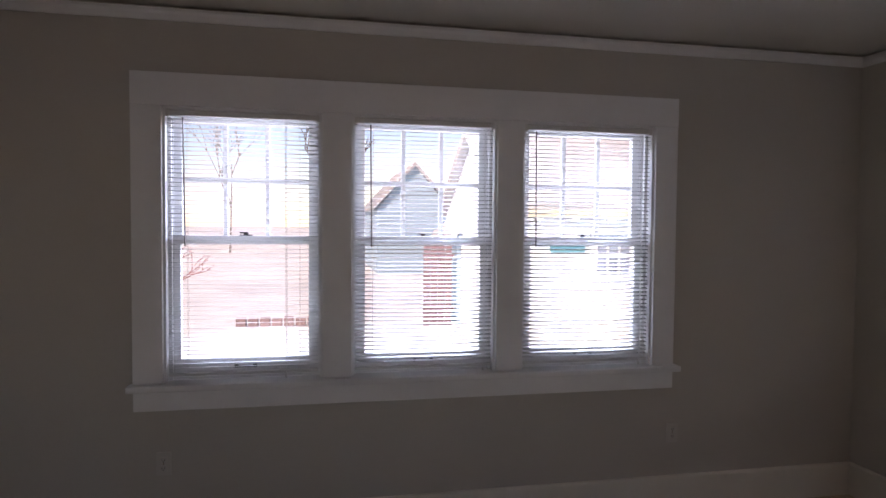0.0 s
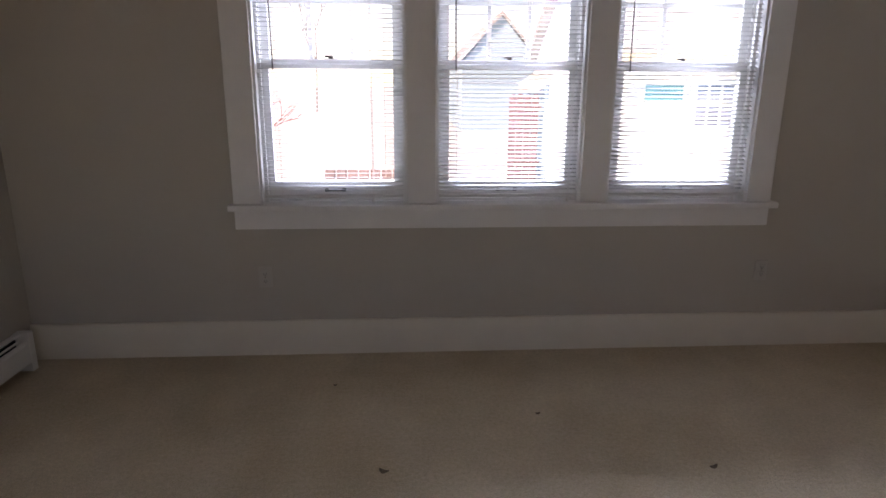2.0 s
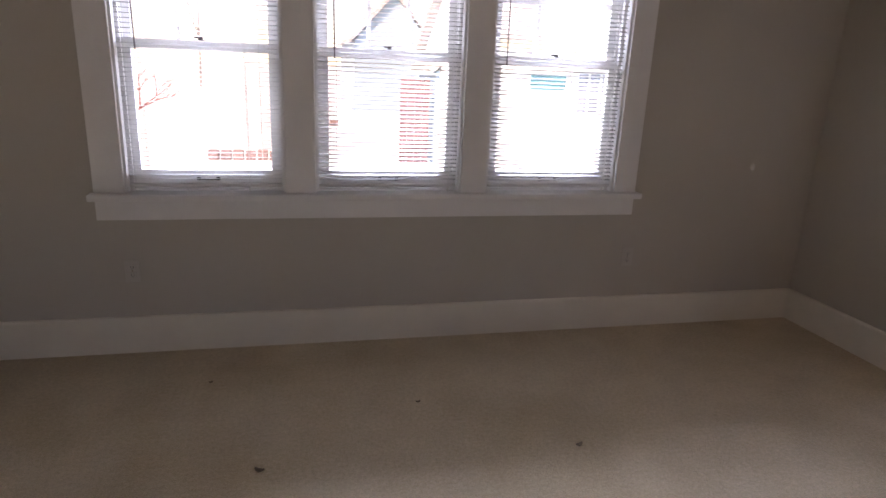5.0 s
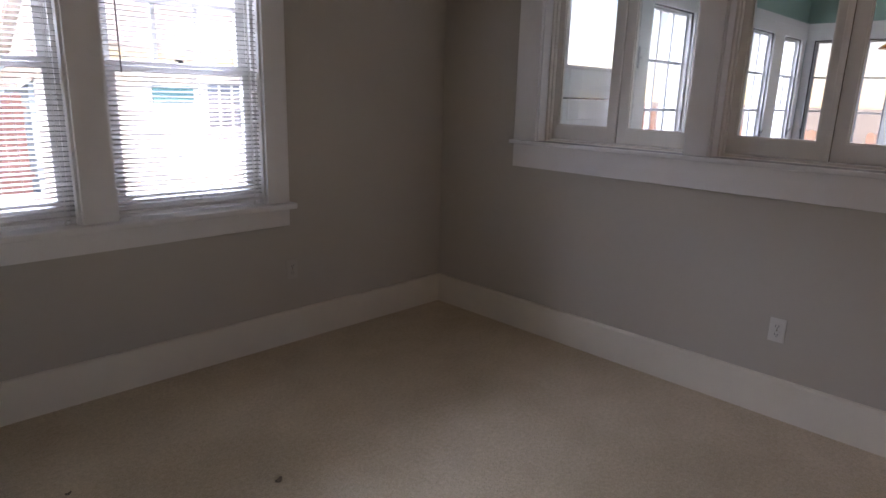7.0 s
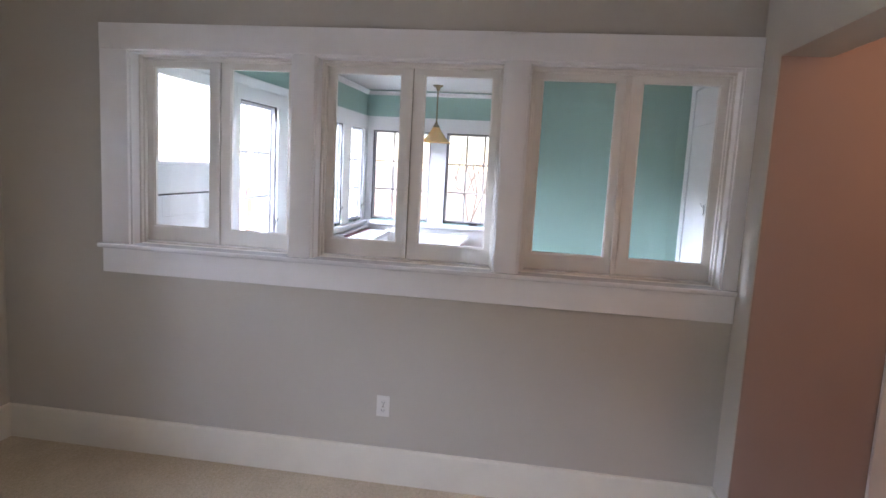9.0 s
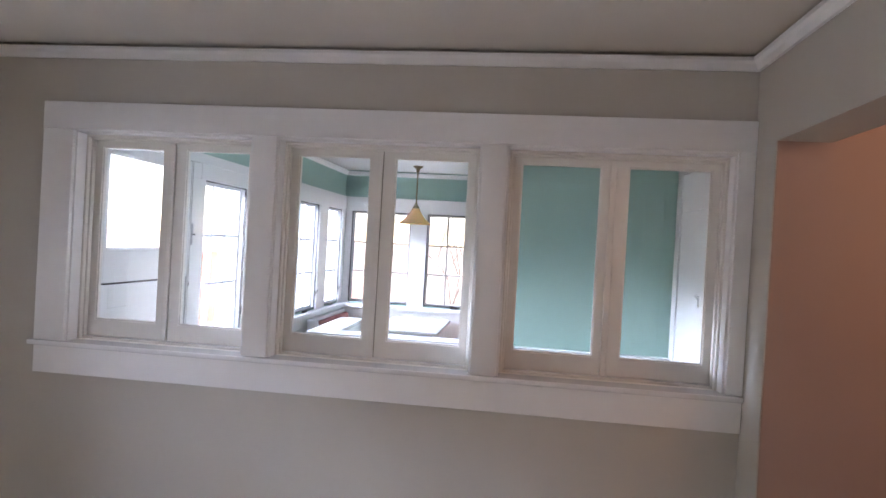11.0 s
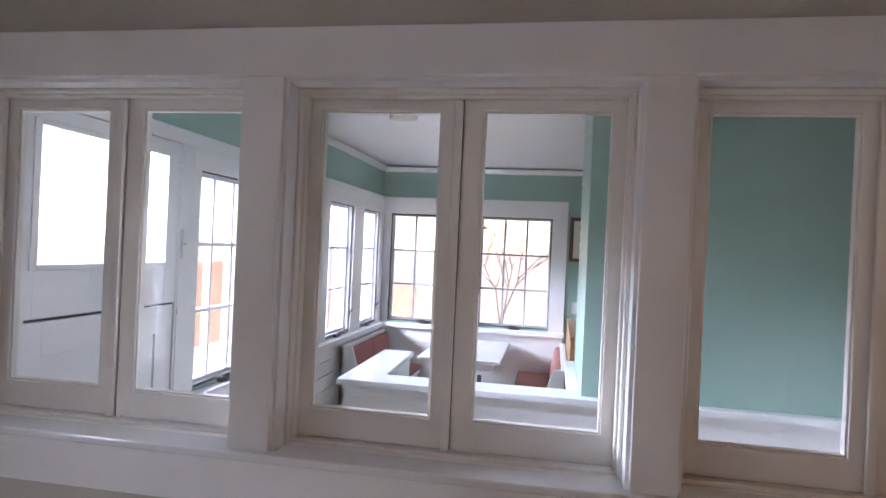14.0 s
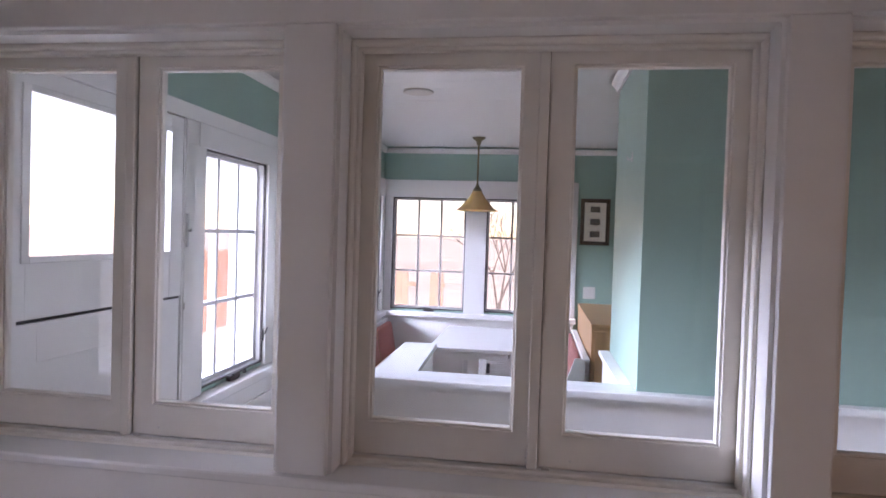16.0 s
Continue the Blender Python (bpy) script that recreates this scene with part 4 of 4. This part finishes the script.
def bench(y_wall, way, x0, x1, top, label):
    """way: the side of the wall on which one sits."""
    b = thing("nook_bench", ((x0 + x1) / 2, y_wall + way * 0.25, Z_S), label, "bench", "built-in nook benches")

    def s(q0, q1):
        return sorted((y_wall + way * q0, y_wall + way * q1))
    part("back_panel", slab(x0, x1, *s(0.0, 0.03), Z_S, top, 0.003), TRIM, b)
    part("cap", slab(x0 - 0.005, x1, *s(-0.006, 0.045), top, top + 0.022, 0.004), TRIM, b)
    part("seat_box", slab(x0 + 0.03, x1, *s(0.03, 0.42), Z_S, 0.46), TRIM, b)
    part("seat_board", slab(x0 + 0.028, x1, *s(0.031, 0.45), 0.46, 0.485, 0.004), TRIM, b)
    e = bmesh.new()
    out = [(0.0, Z_S), (0.46, Z_S), (0.46, 0.50), (0.20, 0.56), (0.10, top + 0.02), (0.0, top + 0.02)]
    f0 = [e.verts.new((x0, y_wall + way * q, z)) for q, z in out]
    f1 = [e.verts.new((x0 + 0.03, y_wall + way * q, z)) for q, z in out]
    e.faces.new(f0)
    e.faces.new(f1)
    for i in range(len(out)):
        e.faces.new((f0[i], f0[(i + 1) % len(out)], f1[(i + 1) % len(out)], f1[i]))
    part("end_panel", e, TRIM, b)
    for k in range(2):
        w = (x1 - x0 - 0.05) / 2
        a = x0 + 0.035 + k * (w + 0.006)
        sc = tagged(link("seat_cushion", cushion(a, a + w, *s(0.10, 0.45), 0.486, 0.556), FABRIC), "red striped seat cushion on the nook bench", "cushion", "bench cushions")
        bm = cushion(a, a + w, *s(0.032, 0.09), 0.557, top - 0.01)
        for v in bm.verts:
            v.co.y += way * 0.05 * (1 - (v.co.z - 0.557) / (top - 0.567))
        tagged(link("back_cushion", bm, FABRIC), "red striped back cushion leaning on the nook bench", "cushion", "bench cushions")
    return b


bench(3.245, -1, 7.55, 8.80, 0.862, "white built-in bench under the nook windows")
bench(1.335, 1, 7.32, 8.80, 0.838, "white built-in bench beside the oak cabinet")

cab = thing("oak_cabinet", (8.1, 1.05, Z_S), "honey oak cabinet behind the nook bench", "cabinet")
part("body", slab(7.38, 8.86, 0.75, 1.318, Z_S, 1.085, 0.003), OAK, cab)
part("top", slab(7.355, 8.865, 0.73, 1.325, 1.085, 1.113, 0.005), OAK, cab)
for u0, u1 in ((0.78, 1.03), (1.045, 1.295)):
    d = part("door", slab(7.362, 7.3795, u0, u1, 0.16, 1.06, 0.003), OAK, cab)
    part("knob", tube(bmesh.new(), (7.345, u1 - 0.03 if u0 < 0.9 else u0 + 0.03, 0.72), (7.362, u1 - 0.03 if u0 < 0.9 else u0 + 0.03, 0.72), 0.012, 0.008, 12), BRASS, cab)

vent = thing("wall_vent", (X_F - 0.016, 2.19, 0.15), "pale louvred vent panel low on the nook wall", "vent")
part("vent_frame", ring(bmesh.new(), "x", 1.92, 2.46, X_F - 0.036, X_F - 0.015, 0.15, 0.60, 1.95, 2.43, 0.18, 0.57, 0.003), TRIM, vent)
lou = mesh_of(slab(-0.008, 0.008, 1.952, 2.428, -0.0015, 0.0015), TRIM, "slat")
for i in range(21):
    shared_part("slat", lou, vent, Matrix.Translation((X_F - 0.026, 0, 0.190 + i * 0.0185)) @ Euler((0, radians(50), 0)).to_matrix().to_4x4())
part("dark_rectangle", slab(X_F - 0.044, X_F - 0.034, 2.16, 2.22, 0.37, 0.47, 0.003), BRONZE, vent, "small dark rectangle on the louvres")

pic = thing("picture_frame", (X_F, 1.163, 1.681), "dark wooden frame with three small sepia prints", "picture")
fr = bmesh.new()
for y0, y1, z0, z1 in ((1.046, 1.083, 1.683, 2.134), (1.289, 1.326, 1.683, 2.134), (1.083, 1.289, 1.683, 1.720), (1.083, 1.289, 2.097, 2.134)):
    box(fr, X_F - 0.022, X_F - 0.001, y0, y1, z0, z1, 0.004)
part("frame", fr, FRAMEWOOD, pic)
part("mat", slab(X_F - 0.010, X_F - 0.001, 1.079, 1.293, 1.716, 2.101), MAT, pic)
for zc in (2.03, 1.91, 1.79):
    part("print", slab(X_F - 0.0125, X_F - 0.0095, 1.140, 1.232, zc - 0.028, zc + 0.028), PRINT, pic)

sp = thing("switch_plate", (X_F, 1.218, 1.215), "white double light switch plate on the green wall", "switch")
part("cover_plate", slab(X_F - 0.007, X_F, 1.160, 1.276, 1.157, 1.273, 0.002), PLASTIC, sp)
for yc in (1.195, 1.241):
    part("toggle", slab(X_F - 0.016, X_F - 0.0065, yc - 0.005, yc + 0.005, 1.205, 1.228, 0.002), PLASTIC, sp)

hk = bmesh.new()
box(hk, 5.6235, 5.6315, 1.3255, 1.330, 2.105, 2.150, 0.0015)
tube(hk, (5.6275, 1.329, 2.118), (5.6275, 1.345, 2.112), 0.003, n=8)
tube(hk, (5.6275, 1.345, 2.111), (5.6275, 1.349, 2.128), 0.003, n=8)
tagged(link("wall_hook", hk, PLASTIC), "small white hook on the green closet wall", "hook")

lamp = thing("pendant_lamp", (8.25, 2.285, H), "brass pendant lamp with a conical amber glass shade, unlit", "lamp")
LX, LY = 8.25, 2.285
cn = bmesh.new()
lathe(cn, ((0.0, H), (0.060, H), (0.060, H - 0.008), (0.045, H - 0.020), (0.024, H - 0.030), (0.020, H - 0.060), (0.010, H - 0.068), (0.0, H - 0.068)), LX, LY, 24)
part("canopy", cn, BRASS, lamp)
part("stem", tube(bmesh.new(), (LX, LY, 2.18), (LX, LY, H - 0.06), 0.008, n=10), BRASS, lamp)
ho = bmesh.new()
lathe(ho, ((0.0, 2.206), (0.012, 2.202), (0.018, 2.184), (0.024, 2.170), (0.038, 2.158), (0.042, 2.128), (0.0, 2.128)), LX, LY, 24)
part("holder", ho, BRASS, lamp)
sd = bmesh.new()
lathe(sd, ((0.040, 2.140), (0.050, 2.118), (0.080, 2.072), (0.122, 2.020), (0.168, 1.978), (0.190, 1.966), (0.186, 1.962), (0.164, 1.972), (0.118, 2.014), (0.076, 2.066), (0.046, 2.112), (0.036, 2.136)), LX, LY, 40)
part("shade", sd, SHADE, lamp, "conical amber glass shade")
bl = bmesh.new()
lathe(bl, ((0.0, 2.01), (0.022, 2.02), (0.028, 2.04), (0.022, 2.08), (0.013, 2.128), (0.0, 2.128)), LX, LY, 16)
part("bulb", bl, PLASTIC, lamp)

spk = bmesh.new()
lathe(spk, ((0.0, H), (0.095, H), (0.095, H - 0.006), (0.085, H - 0.010), (0.0, H - 0.010)), 6.46, 2.50, 28)
tagged(link("ceiling_speaker", spk, CEILING), "round ceiling speaker in the beadboard", "speaker")

# ---- outdoors ----
structure("ground", slab(-400, 400, -400, 400, -0.65, -0.45), GROUND, "pale dry yard ground", "ground")
# unseen roof; its long eaves are added to block the sun
roof = bmesh.new()
box(roof, -3.5, X_F + 0.5, -4.6, Y_A + 0.45, H + 0.21, H + 0.33)
structure("unseen_roof", roof, ROOF, "unseen roof slab, eaves widened to block the sun", "roof")


def picket_fence(name, p, q, height, label, wood=FENCE):
    p, q = Vector(p), Vector(q)
    f = thing(name, (*p, -0.45), label, "fence")
    n = int((q - p).length / 0.15)
    d = (q - p).normalized()
    ang = math.atan2(d.y, d.x)
    bm = bmesh.new()
    out = ((-0.07, 0), (0.07, 0), (0.07, height - 0.05), (0.035, height), (-0.035, height), (-0.07, height - 0.05))
    f0 = [bm.verts.new((x, -0.009, z)) for x, z in out]
    f1 = [bm.verts.new((x, 0.009, z)) for x, z in out]
    bm.faces.new(f0)
    bm.faces.new(f1)
    for i in range(6):
        bm.faces.new((f0[i], f0[(i + 1) % 6], f1[(i + 1) % 6], f1[i]))
    me = mesh_of(bm, wood, "picket")
    for i in range(n):
        c = p + d * (0.15 * i + 0.07)
        shared_part("picket", me, f, Matrix.Translation((c.x, c.y, -0.45 + 0.012 * math.sin(i * 2.1))) @ Euler((0, 0, ang)).to_matrix().to_4x4())
    for z in (0.3, height - 0.32):
        bm = bmesh.new()
        box(bm, 0, (q - p).length, 0.01, 0.05, -0.45 + z, -0.36 + z)
        ob = link("rail", bm, wood)
        ob.matrix_basis = Matrix.Translation((p.x, p.y, 0)) @ Euler((0, 0, ang)).to_matrix().to_4x4()
        hang(ob, f)
    return f


picket_fence("picket_fence", (5.0, 8.5), (16.0, 8.5), 1.72, "orange cedar picket fence along the side yard")
picket_fence("picket_fence", (16.0, 8.5), (16.0, 4.3), 1.37, "orange cedar picket fence across the yard")
picket_fence("picket_fence", (16.0, 3.98), (16.0, 3.66), 1.37, "short cedar picket fence end beside the gap")
picket_fence("fence_gate", (2.95, 13.4), (3.60, 13.4), 1.70, "narrow reddish cedar gate beside the shed", CEDAR)


def sided_house(name, x0, x1, y0, y1, z1, ridge, mat, label, along="y"):
    h = thing(name, ((x0 + x1) / 2, (y0 + y1) / 2, -0.45), label, "house")
    part("wall", slab(x0, x1, y0, y1, -0.45, z1), mat, h)
    sd = bmesh.new()
    z = -0.35
    while z < z1 - 0.15:
        box(sd, x0 - 0.012, x1 + 0.012, y0 - 0.012, y0 + 0.01, z, z + 0.14)
        box(sd, x0 - 0.012, x0 + 0.01, y0, y1, z, z + 0.14)
        z += 0.16
    part("siding", sd, mat, h)
    bm = bmesh.new()
    e = 0.18
    if along == "y":
        xm = (x0 + x1) / 2
        out = ((x0 - e, z1 - 0.05), (xm, ridge), (x1 + e, z1 - 0.05), (x1 + e, z1 + 0.10), (xm, ridge + 0.16), (x0 - e, z1 + 0.10))
        f0 = [bm.verts.new((x, y0 - e, z)) for x, z in out]
        f1 = [bm.verts.new((x, y1 + e, z)) for x, z in out]
        g = bmesh.new()
        t0 = [g.verts.new(p) for p in ((x0, y0, z1), (x1, y0, z1), (xm, y0, ridge))]
        t1 = [g.verts.new(p) for p in ((x0, y1, z1), (x1, y1, z1), (xm, y1, ridge))]
    else:
        ym = (y0 + y1) / 2
        out = ((y0 - e, z1 - 0.05), (ym, ridge), (y1 + e, z1 - 0.05), (y1 + e, z1 + 0.10), (ym, ridge + 0.16), (y0 - e, z1 + 0.10))
        f0 = [bm.verts.new((x0 - e, y, z)) for y, z in out]
        f1 = [bm.verts.new((x1 + e, y, z)) for y, z in out]
        g = bmesh.new()
        t0 = [g.verts.new(p) for p in ((x0, y0, z1), (x0, y1, z1), (x0, ym, ridge))]
        t1 = [g.verts.new(p) for p in ((x1, y0, z1), (x1, y1, z1), (x1, ym, ridge))]
    for bmx, a, b in ((bm, f0, f1), (g, t0, t1)):
        bmx.faces.new(a)
        bmx.faces.new(b)
        for i in range(len(a)):
            bmx.faces.new((a[i], a[(i + 1) % len(a)], b[(i + 1) % len(a)], b[i]))
    part("gable", g, mat, h)
    part("roof", bm, ROOF, h, "grey shingle roof")
    return h


def far_window(h, x0, x1, y, z0, z1, cols, rows):
    w = part("window", slab(x0 - 0.08, x1 + 0.08, y - 0.06, y + 0.02, z0 - 0.08, z1 + 0.08), WHITESIDING, h)
    for i in range(cols):
        for j in range(rows):
            a = x0 + (x1 - x0) * i / cols
            b = x0 + (x1 - x0) * (i + 1) / cols
            c = z0 + (z1 - z0) * j / rows
            d = z0 + (z1 - z0) * (j + 1) / rows
            part("pane", slab(a + 0.025, b - 0.025, y - 0.075, y - 0.055, c + 0.025, d - 0.025), DARKGLASS, w)
    return w


garage = sided_house("garage", 3.75, 9.0, 10.0, 15.0, 1.85, 3.3, WHITESIDING, "white sided garage with a six-pane window", "x")
far_window(garage, 5.10, 5.68, 9.985, 0.84, 1.48, 3, 2)
part("wall_panel", slab(4.37, 4.93, 9.96, 9.985, 1.20, 1.43), TEAL, garage, "teal panel on the garage wall")
part("fascia", slab(3.7, 9.35, 9.60, 9.66, 1.74, 1.86), YELLOW, garage, "yellow eave fascia")
for i in range(9):
    part("rafter_tail", slab(4.1 + i * 0.6, 4.17 + i * 0.6, 9.66, 9.99, 1.68, 1.78), WHITESIDING, garage)
blue = sided_house("neighbour_house", 3.25, 6.35, 27.0, 35.0, 2.3, 4.1, BLUESIDING, "blue sided gabled house behind the yard")
shed = sided_house("garden_shed", 3.66, 4.15, 13.42, 15.2, 1.35, 1.62, BLUESIDING, "narrow blue sided shed beside the gate")


def edging(x0, y, n, gap):
    for i in range(n):
        bm = slab(x0 + i * gap, x0 + i * gap + gap * 0.86, y, y + 0.2, -0.45, -0.27 + 0.02 * math.sin(i * 3.3), 0.02)
        tagged(link("edging_block", bm, STONE), "dark concrete edging block on the pale ground", "block", "garden edging")


edging(-0.75, 13.6, 9, 0.23)
edging(0.75, 21.0, 5, 0.3)


def bare_tree(name, x, y, height, seed, mat, label, spread=1.0, trunk=0.14):
    t = thing(name, (x, y, -0.45), label, "tree")
    rng = random.Random(seed)
    limb = bmesh.new()
    twig = bmesh.new()
    base = Vector((x, y, -0.5))

    def grow(p, d, length, r, depth):
        q = p + d * length
        tube(limb if depth < 2 else twig, p, q, r, r * 0.62, 7 if depth < 2 else 4)
        if depth == 5 or r < 0.003:
            return
        for _ in range(3 if depth < 4 else 2):
            nd = (d + Vector((rng.uniform(-1, 1), rng.uniform(-1, 1), rng.uniform(-0.25, 0.7))) * 0.62 * spread).normalized()
            grow(q - d * length * rng.uniform(0, 0.3), nd, length * rng.uniform(0.6, 0.82), r * 0.6, depth + 1)
    grow(base, Vector((0.03, 0.02, 1)).normalized(), height * 0.33, trunk, 0)
    part("trunk", limb, mat, t)
    part("crown", twig, mat, t)
    return t


bare_tree("tree", 1.4, 30.0, 9.0, 3, BARK, "bare grey deciduous tree behind the yard")
bare_tree("tree", 13.0, 2.3, 3.4, 7, BARK, "small bare branching tree outside the nook", 1.2, 0.034)
bare_tree("tree", -5.2, 46.0, 12.0, 21, PALEBARK, "pale bare tree beyond the yard", 1.1, 0.09)
bare_tree("bush", -1.7, 9.5, 2.4, 11, TWIG, "reddish leafless bush by the yard edge", 1.5, 0.05)


def conifer(x, y, h, seed):
    t = thing("conifer", (x, y, -0.45), "dark green conifer far behind the roofs", "tree")
    rng = random.Random(seed)
    part("trunk", tube(bmesh.new(), (x, y, -0.5), (x, y, h), 0.16, 0.02, 8), BARK, t)
    bm = bmesh.new()
    for i in range(420):
        k = rng.random() ** 0.7
        z = 0.8 + (h - 0.8) * k
        r = (1 - k) * h * 0.22 * rng.uniform(0.3, 1.0) + 0.05
        a = rng.uniform(0, 6.283)
        p = Vector((x + r * math.cos(a), y + r * math.sin(a), z - r * 0.25))
        q = p + Vector((math.cos(a) * 0.4, math.sin(a) * 0.4, -0.12))
        tube(bm, p - (q - p) * 0.6, q, 0.11, 0.01, 4)
    part("crown", bm, NEEDLE, t)


conifer(13.5, 34.0, 9.0, 5)
